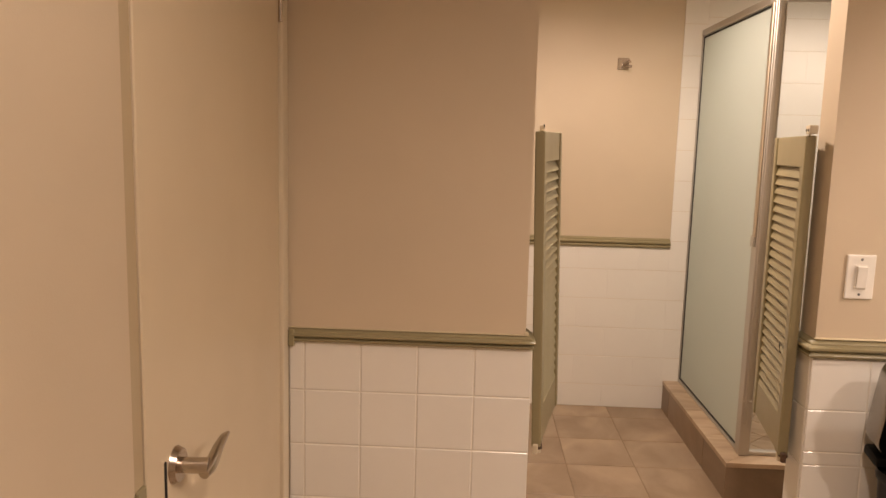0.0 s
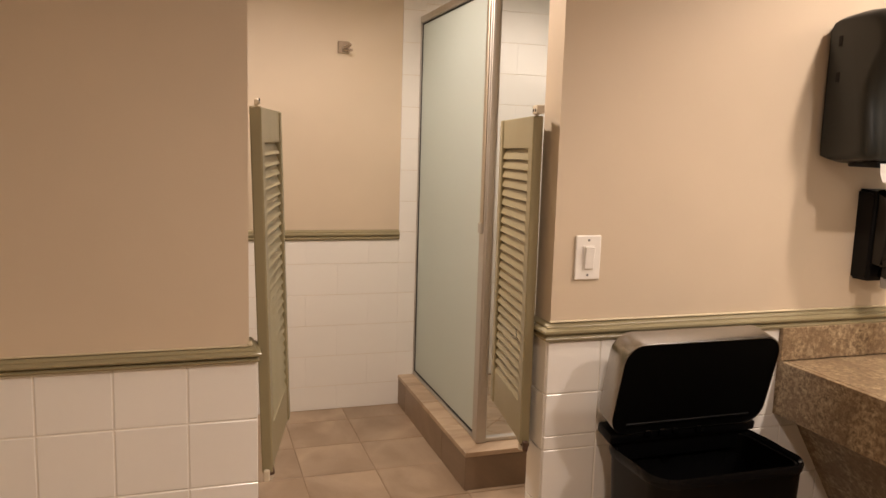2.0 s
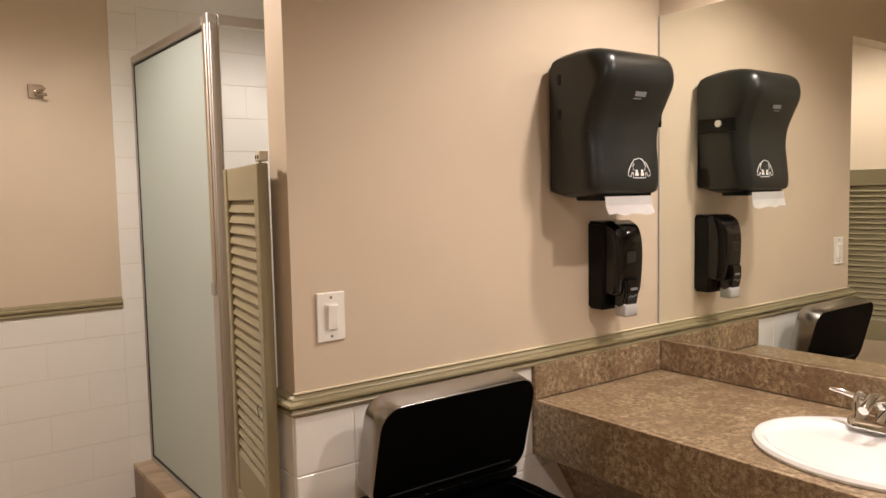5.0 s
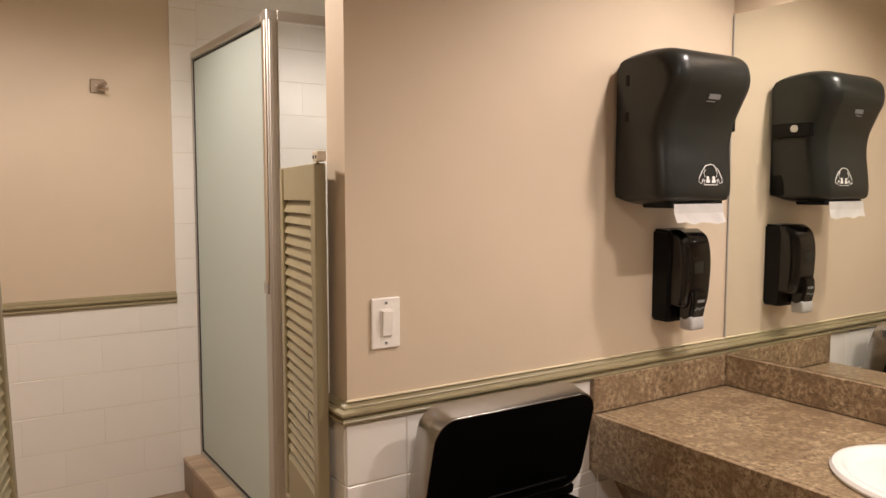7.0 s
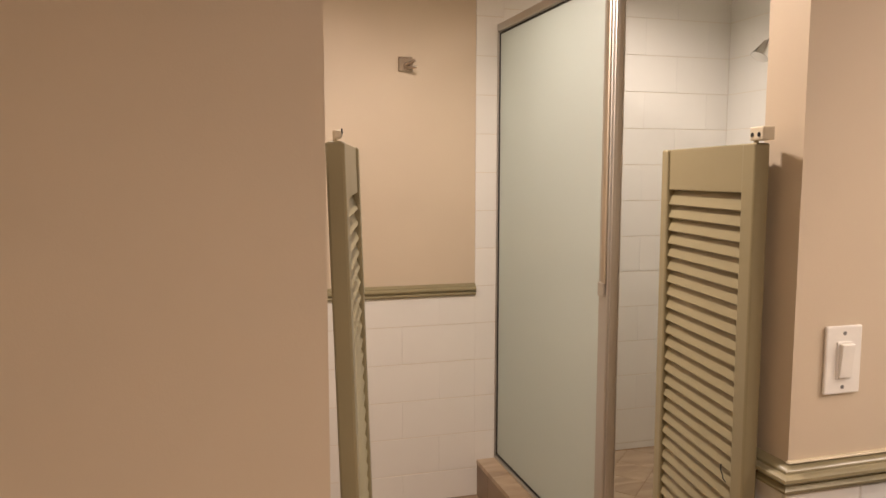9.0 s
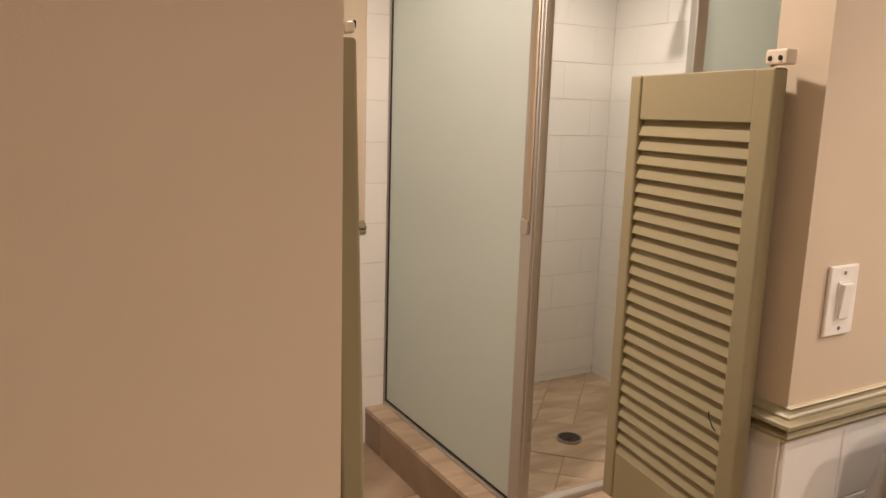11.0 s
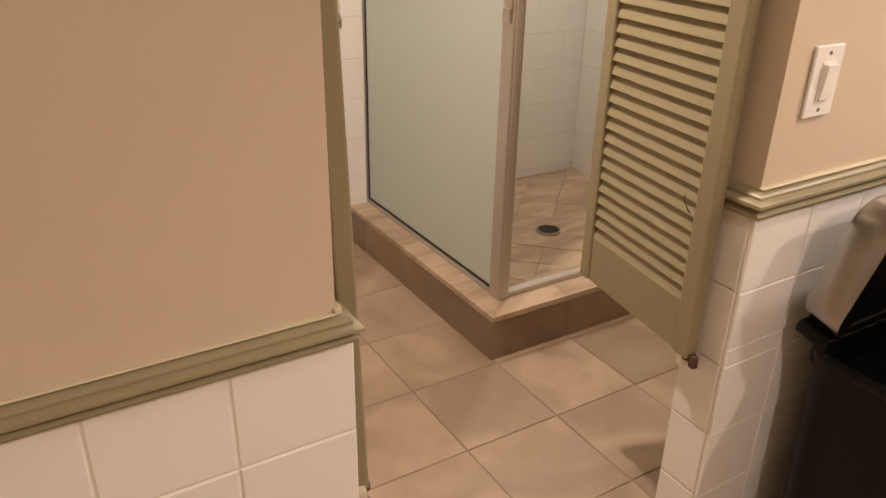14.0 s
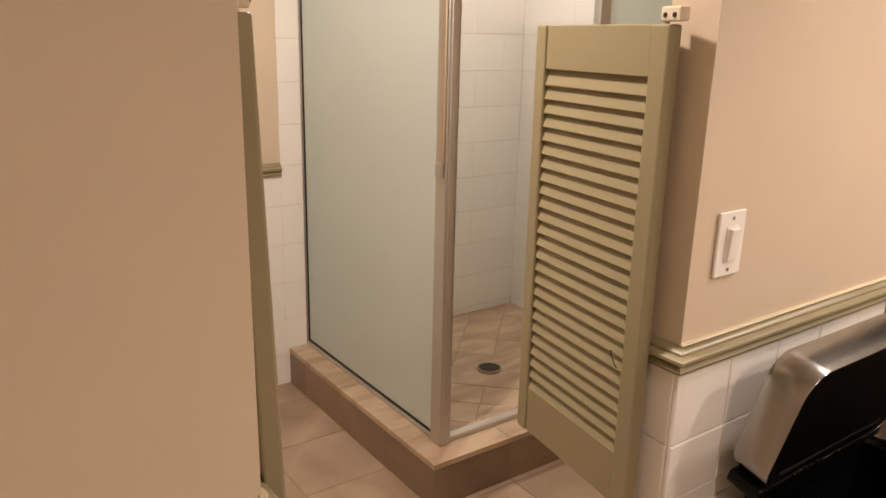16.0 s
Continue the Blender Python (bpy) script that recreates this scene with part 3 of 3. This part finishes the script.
for a, b2 in zip(rows_, rows_[1:]):
    for j in range(2):
        paper.faces.new((a[j], b2[j], b2[j + 1], a[j + 1]))
bmesh.ops.solidify(paper, geom=paper.faces[:], thickness=0.001)
part("paper_sheet", paper, M_PAPER, towel, "white torn paper sheet hanging out")

# ---- soap dispenser ----
soap = thing("soap_dispenser", "gloss black wall soap dispenser with a grey push lever", "soap dispenser", at=pose(1.968, WY, 1.02))
SWD = 0.138


def soap_shell(x0, x1, prof, bev):
    bm = extrude_x(prof, x0, x1)
    es = [e for e in bm.edges if abs(e.verts[0].co.x - e.verts[1].co.x) < 1e-6 and min(e.verts[0].co.y, e.verts[1].co.y) < -0.02]
    bmesh.ops.bevel(bm, geom=es, offset=bev, segments=3, affect="EDGES", clamp_overlap=True)
    return bm


part("back_housing", soap_shell(0, SWD, [(0, 0.0), (-0.055, 0.0), (-0.062, 0.02), (-0.066, 0.25), (-0.058, 0.275), (0, 0.280)], 0.008), M_BLACK, soap, "", True)
part("front_cover", shell(0.010, SWD - 0.002, -0.050, smooth_line([(-0.085, 0.045), (-0.106, 0.052), (-0.114, 0.10), (-0.118, 0.17), (-0.114, 0.225), (-0.100, 0.262), (-0.070, 0.281)]), 0.024), M_GLOSSB, soap, "gloss black curved cover", True)
push = part("push_lever", soap_shell(0.032, 0.098, [(-0.055, 0.018), (-0.096, 0.002), (-0.118, 0.012), (-0.128, 0.060), (-0.126, 0.095), (-0.108, 0.110)], 0.009), M_GLOSSB, soap, "", True)
part("push_tip", box(0.034, 0.096, -0.122, -0.075, -0.020, 0.022, 0.008, 3), M_GREY, push, "grey plastic push tip", True)
part("label_bar", turn(box(-0.016, 0.016, -0.0008, 0.0008, -0.004, 0.004), pose(0.066, -0.1282, 0.068, -2)), M_LOGO, push, "small grey label")
part("label_line", turn(tube([(-0.022, 0, -0.003), (-0.012, 0, 0.004), (-0.004, 0, -0.003), (0.008, 0, 0.004), (0.022, 0, 0.002)], 0.001, 6), pose(0.066, -0.1270, 0.045, 4)), M_LOGO, push)
part("window", box(0.044, 0.086, -0.1195, -0.112, 0.150, 0.185, 0.003, 2), M_SMOKE, soap, "smoked level window")

# ---- bin ----
bin_ = thing("waste_bin", "open rectangular bin with steel lid and black liner", "waste bin", at=pose(1.315, 1.995, 0))
BW, BD = 0.462, 0.276
def ring(w, d, r, z, dy=0.0):
    return [(x, y + dy, z) for x, y in rounded(w, d, r)]


part("body", loft([ring(BW - 0.06, BD - 0.03, 0.05, 0.012), ring(BW - 0.05, BD - 0.022, 0.055, 0.03), ring(BW - 0.01, BD - 0.004, 0.06, 0.50), ring(BW - 0.004, BD, 0.06, 0.585), ring(BW - 0.03, BD - 0.026, 0.05, 0.585),
     ring(BW - 0.07, BD - 0.05, 0.045, 0.20)]), M_BODY, bin_, "dark enamelled body", True)
part("base", loft([ring(BW - 0.05, BD - 0.02, 0.055, 0.0), ring(BW - 0.05, BD - 0.02, 0.055, 0.014)]), M_BLACK, bin_, "", True)
# liner: draped over the rim, crumpled
def crumple(r, amp, seed):
    out = []
    for i, (x, y, z) in enumerate(r):
        k = noise.noise(Vector((x * 16 + seed, y * 16, z * 9)))
        out.append((x * (1 + amp * k), y * (1 + amp * k), z + amp * 0.35 * k))
    return out


def fine_ring(w, d, r, z):
    pts = [(x, y, z) for x, y in rounded(w, d, r, 8)]
    out = []
    for a, b2 in zip(pts, pts[1:] + pts[:1]):
        n = max(1, int((Vector(b2) - Vector(a)).length / 0.02))
        for k in range(n):
            out.append(tuple(Vector(a).lerp(Vector(b2), k / n)))
    return out


base_ring = fine_ring(BW, BD, 0.06, 0)
def like(w, d, z, amp, seed):
    return crumple([(x * w / BW, y * d / BD, z) for x, y, _ in base_ring], amp, seed)


part("liner", loft([like(BW + 0.004, BD + 0.004, 0.574, 0.006, 2), like(BW + 0.010, BD + 0.010, 0.590, 0.006, 3), like(BW + 0.002, BD + 0.002, 0.600, 0.004, 3), like(BW - 0.012, BD - 0.012, 0.592, 0.006, 4),
     like(BW - 0.03, BD - 0.03, 0.53, 0.04, 5), like(BW - 0.05, BD - 0.05, 0.42, 0.06, 6), like(BW - 0.09, BD - 0.08, 0.3, 0.08, 7), like(BW - 0.2, BD - 0.15, 0.24, 0.1, 8)], False), M_BAG, bin_, "crumpled black plastic liner", True)
# lid, opened upright against the wall: built lying, then turned up about the back edge
def lid_ring(w, h, r, y):
    return [(x, y, z + 0.5 * 0.262) for x, z in rounded(w, h, r, 8)]


LIDM = pose(0, 0.162, 0.650, 14) @ Matrix.Diagonal((1, 1, 1.055, 1))
lid = part("lid", turn(loft([lid_ring(0.482, 0.252, 0.048, 0.0), lid_ring(0.492, 0.260, 0.053, -0.004), lid_ring(0.496, 0.264, 0.056, -0.012), lid_ring(0.496, 0.264, 0.056, -0.078), lid_ring(0.494, 0.262, 0.055, -0.080),
     lid_ring(0.489, 0.257, 0.053, -0.080), lid_ring(0.488, 0.256, 0.052, -0.070), lid_ring(0.470, 0.240, 0.046, -0.066)]), LIDM), M_STEEL, bin_, "brushed steel lid standing open", True)
part("lid_lining", turn(loft([lid_ring(0.4885, 0.2565, 0.0525, -0.0785), lid_ring(0.476, 0.244, 0.048, -0.0775), lid_ring(0.462, 0.230, 0.044, -0.070), lid_ring(0.448, 0.216, 0.040, -0.0685)]), LIDM), M_LINING, lid, "black plastic lining", True)
part("lid_rib", turn(box(-0.20, 0.20, -0.082, -0.0765, 0.026, 0.033, 0.002), LIDM), M_BLACK, lid)
part("hinge_housing", turn(box(-0.238, 0.238, -0.078, -0.006, -0.030, -0.0015, 0.006, 2), pose(0, 0.162, 0.650, 14)), M_BLACK, bin_, "black hinge housing", True)
part("hinge_block", box(-0.20, 0.20, 0.108, 0.142, 0.545, 0.618, 0.008, 2), M_BLACK, bin_, "", True)
for x in (-0.135, -0.09, -0.045, 0.03):
    part("hinge_clip", box(x, x + 0.018, 0.080, 0.096, 0.618, 0.640, 0.004, 2), M_GLOSSB, bin_)

# ---- counter, basin, tap ----
CX, CZ, CY0 = 1.708, 0.772, 0.55
counter = thing("washbasin_counter", "brown granite-look laminate counter with backsplash", "counter")
part("worktop", box(CX + 0.0202, XR - 0.0215, CY0, WY - 0.0215, CZ - 0.035, CZ, 0.0025, 2), M_LAM, counter)
part("apron", box(CX + 0.001, CX + 0.020, CY0, WY - 0.002, CZ - 0.168, CZ - 0.0003, 0.001), M_LAM, counter)
part("backsplash", box(CX, XR - 0.002, WY - 0.021, WY - 0.001, CZ + 0.0005, CZ + 0.104, 0.002), M_LAM, counter)
part("backsplash", box(XR - 0.021, XR - 0.001, CY0, WY - 0.0215, CZ + 0.0005, CZ + 0.104, 0.002), M_LAM, counter)
part("sloped_panel", turn(box(0, 0.018, CY0 + 0.02, WY - 0.002, -0.68, 0), pose(CX + 0.07, 0, CZ - 0.169, 0, -31, 0)), M_LAM, counter, "sloped laminate knee panel")
SX, SY, SA, SB = 1.985, 1.32, 0.235, 0.285


def oval(a, b2, z, n=56, dx=0.0):
    return [(SX + dx + a * math.cos(2 * math.pi * i / n), SY + b2 * math.sin(2 * math.pi * i / n), z) for i in range(n)]


basin = thing("washbasin", "oval white ceramic drop-in washbasin", "washbasin")
part("bowl", loft([oval(SA - 0.002, SB - 0.002, CZ + 0.001), oval(SA, SB, CZ + 0.008), oval(SA - 0.006, SB - 0.006, CZ + 0.015), oval(SA - 0.02, SB - 0.02, CZ + 0.017), oval(SA - 0.05, SB - 0.036, CZ + 0.012, dx=-0.016),
     oval(SA - 0.064, SB - 0.05, CZ - 0.004, dx=-0.02), oval(SA - 0.085, SB - 0.085, CZ - 0.028, dx=-0.02), oval(0.1, 0.12, CZ - 0.0335, dx=-0.02)]), M_CERAMIC, basin, "", True)
part("waste", rod((SX - 0.02, SY, CZ - 0.0335), (SX - 0.02, SY, CZ - 0.030), 0.024, seg=28), M_CHROME, basin, "chrome waste ring", True)
tap = thing("basin_tap", "chrome two-handle basin tap", "tap", at=pose(2.135, 1.375, CZ + 0.014))
part("base", loft([[(x, y, 0.0) for x, y in rounded(0.055, 0.17, 0.027)], [(x, y, 0.016) for x, y in rounded(0.052, 0.166, 0.026)], [(x, y, 0.024) for x, y in rounded(0.04, 0.15, 0.02)]]), M_CHROME, tap, "", True)
part("spout", tube([(0, 0, 0.02), (0, 0, 0.06), (-0.02, 0, 0.085), (-0.06, 0, 0.09), (-0.105, 0, 0.07)], 0.014, 16, [0.020, 0.017, 0.015, 0.014, 0.012]), M_CHROME, tap, "", True)
for s in (-1, 1):
    h = part("handle", tube([(0, s * 0.055, 0.02), (0, s * 0.055, 0.035), (0, s * 0.055, 0.062), (0, s * 0.055, 0.078), (0, s * 0.055, 0.088)], 0.02, 18, [0.022, 0.018, 0.020, 0.015, 0.006]), M_CHROME, tap, "", True)
    part("lever", tube([(0, s * 0.06, 0.072), (-0.01, s * 0.09, 0.082), (-0.015, s * 0.125, 0.086)], 0.006, 10, [0.007, 0.007, 0.004]), M_CHROME, h, "", True)

# ---- mirror and lamps ----
mirror = thing("wall_mirror", "large frameless wall mirror above the backsplash", "mirror")
part("pane", box(XR - 0.006, XR - 0.0005, CY0, WY - 0.004, CZ + 0.106, 1.98), M_MIRROR, mirror)
part("edge", box(XR - 0.0075, XR - 0.0062, WY - 0.0075, WY - 0.004, CZ + 0.106, 1.98), M_GREY, mirror)
for lx, ly, watts, cone, tone in DOWNLIGHTS:
    # all fittings are unseen; the one at 0.35, 0.35 only houses the added fill
    can = thing("downlight", "round recessed ceiling downlight, unseen, switched on", "ceiling light", "ceiling downlights", at=pose(lx, ly, CEIL))
    part("trim_ring", rod((0, 0, -0.008), (0, 0, -0.0005), 0.085, 0.09, 32), M_TRIMW, can)
    part("lens", rod((0, 0, -0.011), (0, 0, -0.0082), 0.062, seg=28), M_LENS, can, "glowing lens")


# ---- tiles: pieces of walls, curb and floors ----
PIT, JOINT, TTH = 0.162, 0.0026, 0.007
tile_cache = {}


def tile_mesh(w, h, t, bev, material):
    """A tile lying in x, z, its face towards -y, its back at y = 0."""
    key = (round(w, 4), round(h, 4), t, material.name)
    if key not in tile_cache:
        bm = bmesh.new()
        r0 = [bm.verts.new((x, 0, z)) for x, z in ((0, 0), (w, 0), (w, h), (0, h))]
        r1 = [bm.verts.new((x, -t + bev * 0.7, z)) for x, z in ((0, 0), (w, 0), (w, h), (0, h))]
        r2 = [bm.verts.new((x, -t, z)) for x, z in ((bev, bev), (w - bev, bev), (w - bev, h - bev), (bev, h - bev))]
        for a, b2 in ((r0, r1), (r1, r2)):
            for i in range(4):
                bm.faces.new((a[i], a[(i + 1) % 4], b2[(i + 1) % 4], b2[i]))
        bm.faces.new(r2)
        tile_cache[key] = mesh_of("tile", bm, material)
    return tile_cache[key]


def tile_field(parent, at, u0, u1, v0, v1, us, vs, pu=PIT, pv=PIT, t=TTH, material=None, bev=0.0022, jitter=0.0004, joint=JOINT, joint_u=None, stagger=0.0):
    """Lays tiles in the plane at (its local x, z) over u0..u1, v0..v1; us, vs are joint lines of the grid."""
    material = material or M_TILE
    ju = joint if joint_u is None else joint_u
    j = math.floor((v0 - vs) / pv + 1e-6)
    while vs + j * pv < v1 - 1e-4:
        v = vs + j * pv
        start = us + (j % 2) * stagger * pu
        i = math.floor((u0 - start) / pu + 1e-6)
        while start + i * pu < u1 - 1e-4:
            u = start + i * pu
            a, b2 = max(u, u0) + ju / 2, min(u + pu, u1) - ju / 2
            c, d = max(v, v0) + joint / 2, min(v + pv, v1) - joint / 2
            if b2 - a > 0.006 and d - c > 0.006:
                ob = new("tile", tile_mesh(b2 - a, d - c, t, bev, material))
                ob.parent = parent
                ob.matrix_basis = at @ Matrix.Translation((a, random.uniform(-jitter, jitter), c)) @ pose(0, 0, 0, random.uniform(-0.15, 0.15), 0, random.uniform(-0.15, 0.15))
            i += 1
        j += 1


def grout(name, b, material=None):
    return solo(name, b, material or M_GROUT, "cream grout bed between wall tiles", "grout", "structure")


grout("trim_grout_1", box(XL + 0.012, JL, WY - 0.0058, WY - 0.0005, 0, 0.871))
grout("trim_grout_2", box(JR + 0.001, CX + 0.05, WY - 0.0058, WY - 0.0005, 0, 0.871))
grout("trim_grout_3", box(JR - 0.0045, JR - 0.0005, WY - 0.0045, WB - 0.001, 0, 0.871))
grout("trim_grout_4", box(XW, 1.036, YB - 0.0062, YB - 0.0005, 0, 0.898), M_GROUTW)
grout("trim_grout_5", box(1.0365, XS - 0.0005, YB - 0.0062, YB - 0.0005, 0, CEIL), M_GROUTW)
grout("trim_grout_6", box(XS - 0.0070, XS - 0.0005, GY, YB - 0.0072, 0, CEIL), M_GROUTW)
grout("trim_grout_7", box(CX + 0.051, XR, WY - 0.0045, WY - 0.0005, 0, CZ - 0.2))
front_plane = pose(0, WY - 0.001, 0)
tile_field(wall_front, front_plane, XL + 0.012, 0.160, 0.0, 0.871, -0.003, 0.722 - 5 * PIT)
tile_field(wall_front, front_plane, JR - 0.007, CX + 0.6, 0.0, 0.60, JR - 0.007 + 0.0, 0.722 - 5 * PIT)
tile_field(wall_front, front_plane, JR - 0.007, CX, 0.60, 0.871, JR - 0.007, 0.722 - 5 * PIT)
tile_field(wall_front, pose(JR - 0.001, 0, 0, 0, 0, -90), -WB, -WY - 0.001, 0.0, 0.871, -WB - 0.05, 0.722 - 5 * PIT)
back_plane = pose(0, YB - 0.001, 0)
SHOWER = dict(pu=0.324, bev=0.0008, joint=0.0030, joint_u=0.0003, jitter=0.0002, stagger=0.5)
SKIRT = PAN + 0.034
SEAM = GX + 0.014
tile_field(shower_back, back_plane, XW, 1.036, 0.0, 0.898, 1.036, 0.775 - 5 * PIT, **SHOWER)
tile_field(shower_back, back_plane, 1.036, SEAM, 0.0, CEIL, 1.036, 0.775 - 5 * PIT, **SHOWER)
tile_field(shower_back, back_plane, SEAM, XS - 0.008, SKIRT, CEIL, 1.994, SKIRT, **SHOWER)
tile_field(shower_back, back_plane, SEAM, XS - 0.008, 0.0, SKIRT, 1.994, 0.0, **SHOWER)
east_plane = pose(XS - 0.001, 0, 0, 0, 0, -90)
tile_field(shower_east, east_plane, -YB + 0.008, -GY, SKIRT, CEIL, -YB + 0.008, SKIRT, **SHOWER)
tile_field(shower_east, east_plane, -YB + 0.008, -GY, 0.0, SKIRT, -YB + 0.008, 0.0, **SHOWER)

# curb: two legs with faces and mitred top slabs
curb = thing("shower_curb", "raised shower curb, brown stone tile faces coloured darker as shade", "shower curb")
CXO, CYO = 1.048, 3.112
CXI, CYI = 1.20, 3.27
part("core", loft([[(CXO + 0.008, YB - 0.005, 0), (CXO + 0.008, CYO + 0.008, 0), (XS - 0.008, CYO + 0.008, 0), (XS - 0.008, CYI, 0), (CXI, CYI, 0), (CXI, YB - 0.005, 0)],
                   [(CXO + 0.008, YB - 0.005, CURB - 0.0195), (CXO + 0.008, CYO + 0.008, CURB - 0.0195), (XS - 0.008, CYO + 0.008, CURB - 0.0195), (XS - 0.008, CYI, CURB - 0.0195), (CXI, CYI, CURB - 0.0195), (CXI, YB - 0.005, CURB - 0.0195)]]), M_FGROUT, curb)
# upright faces use the stone darkened for shade, the top slabs the pale one
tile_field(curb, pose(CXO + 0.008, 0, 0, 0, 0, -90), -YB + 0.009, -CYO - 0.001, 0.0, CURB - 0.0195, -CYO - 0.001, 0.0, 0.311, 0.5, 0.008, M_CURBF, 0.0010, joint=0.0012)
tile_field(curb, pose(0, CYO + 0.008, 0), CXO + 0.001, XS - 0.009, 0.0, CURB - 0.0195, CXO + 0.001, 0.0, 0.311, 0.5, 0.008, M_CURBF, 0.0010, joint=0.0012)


def slab(points, z0, z1, parent, material, name="tile", gap=0.0009):
    """A flat piece from its outline, with a small bevel on the upper rim."""
    c = sum((Vector((x, y, 0)) for x, y, *_ in points), Vector()) / len(points)
    def grown(k, z):
        out = []
        for p in points:
            v = Vector((p[0], p[1], 0))
            d = c - v
            v = v + d.normalized() * min(k, d.length * 0.4)
            out.append((v.x, v.y, z + (p[2] if len(p) > 2 else 0)))
        return out
    bm = loft([grown(gap, z0), grown(gap, z1 - 0.0012), grown(gap + 0.0018, z1)])
    return part(name, bm, material, parent)


step = 0.311
y = CYO - 0.002
first = True
while y < YB - 0.012:
    y2 = min(y + step, YB - 0.009)
    slab([(CXO - 0.002, y), (CXI, y + (CXI - CXO if first else 0)), (CXI, y2), (CXO - 0.002, y2)], CURB - 0.019, CURB, curb, M_PAN)
    y, first = y2, False
x = CXO - 0.002
first = True
while x < XS - 0.012:
    x2 = min(x + step, XS - 0.009)
    slab([(x, CYO - 0.002), (x2, CYO - 0.002), (x2, CYI), (x + (CXI - CXO if first else 0), CYI)], CURB - 0.019, CURB, curb, M_PAN)
    x, first = x2, False

# shower pan: four falls to the drain, each cut from square tiles
pan = solo("floor_shower", box(CXI, XS - 0.0085, CYI, YB - 0.0085, 0, PAN - 0.026), M_FGROUT, "shower floor of pale stone tiles falling to a drain", "shower floor", "structure")
PCX, PCY = 1.69, 3.64
PX0, PX1, PY0, PY1 = CXI + 0.002, XS - 0.010, CYI + 0.002, YB - 0.010


def clip(poly, a, b2):
    """The part of a polygon on the left of the line a to b2."""
    out = []
    side_ = lambda p: (b2[0] - a[0]) * (p[1] - a[1]) - (b2[1] - a[1]) * (p[0] - a[0])
    for p, q in zip(poly, poly[1:] + poly[:1]):
        sp, sq = side_(p), side_(q)
        if sp >= 0:
            out.append(p)
        if sp * sq < 0:
            k = sp / (sp - sq)
            out.append((p[0] + k * (q[0] - p[0]), p[1] + k * (q[1] - p[1])))
    return out


room = [(PX0, PY0), (PX1, PY0), (PX1, PY1), (PX0, PY1)]
HALF = 0.1575 / math.sqrt(2)         # the pan's small tiles lie diagonally, with a joint crossing at the drain
for i in range(-9, 10):
    for j in range(-9, 10):
        if (i, j) in ((-1, 0), (-1, -1)):
            continue                  # the drain sits in two long tiles
        reach = 2 if (i, j) in ((0, 0), (0, -1)) else 1
        grid = [(i + 1 - reach, j), (i + 1, j), (i + 1, j + 1), (i + 1 - reach, j + 1)]
        cell = [(PCX + HALF * (a + c), PCY + HALF * (c - a)) for a, c in grid]
        cell = cell[::-1]
        for p, q in zip(room, room[1:] + room[:1]):
            cell = clip(cell, p, q) if cell else cell
        area = abs(sum(p[0] * q[1] - q[0] * p[1] for p, q in zip(cell, cell[1:] + cell[:1]))) / 2 if len(cell) > 2 else 0
        if area > 0.0004:
            fall = [(px, py, 0.028 * math.hypot(px - PCX, py - PCY) - 0.016) for px, py in cell]
            slab(fall, PAN - 0.012, PAN, pan, M_PAN, gap=0.0022)
bed = bmesh.new()
hub = bed.verts.new((PCX, PCY, PAN - 0.0185))
rim = []
for p, q in zip(room, room[1:] + room[:1]):
    for k in range(6):
        px, py = p[0] + (q[0] - p[0]) * k / 6, p[1] + (q[1] - p[1]) * k / 6
        rim.append(bed.verts.new((px, py, PAN - 0.0185 + 0.028 * math.hypot(px - PCX, py - PCY))))
for a, b2 in zip(rim, rim[1:] + rim[:1]):
    bed.faces.new((hub, a, b2))
part("grout_bed", bed, M_PGROUT, pan)
solid = box(SEAM, XS - 0.009, YB - 0.0125, YB - 0.0085, PAN - 0.006, PAN + 0.0035, 0.001)
box(XS - 0.0125, XS - 0.0085, CYI, YB - 0.013, PAN - 0.006, PAN + 0.0035, 0.001, bm=solid)
box(XS - 0.0115, XS - 0.0085, YB - 0.0115, YB - 0.0085, PAN + 0.004, PAN + 0.040, 0.001, bm=solid)
solo("trim_caulk", solid, M_CAULK, "brown stained caulk round the shower floor", "caulk", "structure")

# floor tiles; the grid keeps to the joints at x 0.745, y 2.785
i0, i1 = math.floor((XL - 0.745) / step), math.ceil((XR - 0.745) / step)
j0, j1 = math.floor((YS - 2.785) / step), math.ceil((YB - 2.785) / step)
for i in range(i0, i1):
    for j in range(j0, j1):
        x0, x1 = max(0.745 + i * step, XL), min(0.745 + (i + 1) * step, XR)
        y0, y1 = max(2.785 + j * step, YS), min(2.785 + (j + 1) * step, YB - 0.008)
        if x1 - x0 < 0.01 or y1 - y0 < 0.01 or (x0 >= CXI and y0 >= CYI):
            continue
        w, h = x1 - x0 - 0.005, y1 - y0 - 0.005
        ob = new("tile", tile_mesh(w, h, 0.009, 0.002, M_FLOOR))
        ob.parent = floor
        ob.matrix_basis = Matrix.Translation((x0 + 0.0025, y1 - 0.0025, -0.009 + random.uniform(-0.0004, 0.0004))) @ Euler((radians(-90), 0, 0)).to_matrix().to_4x4()
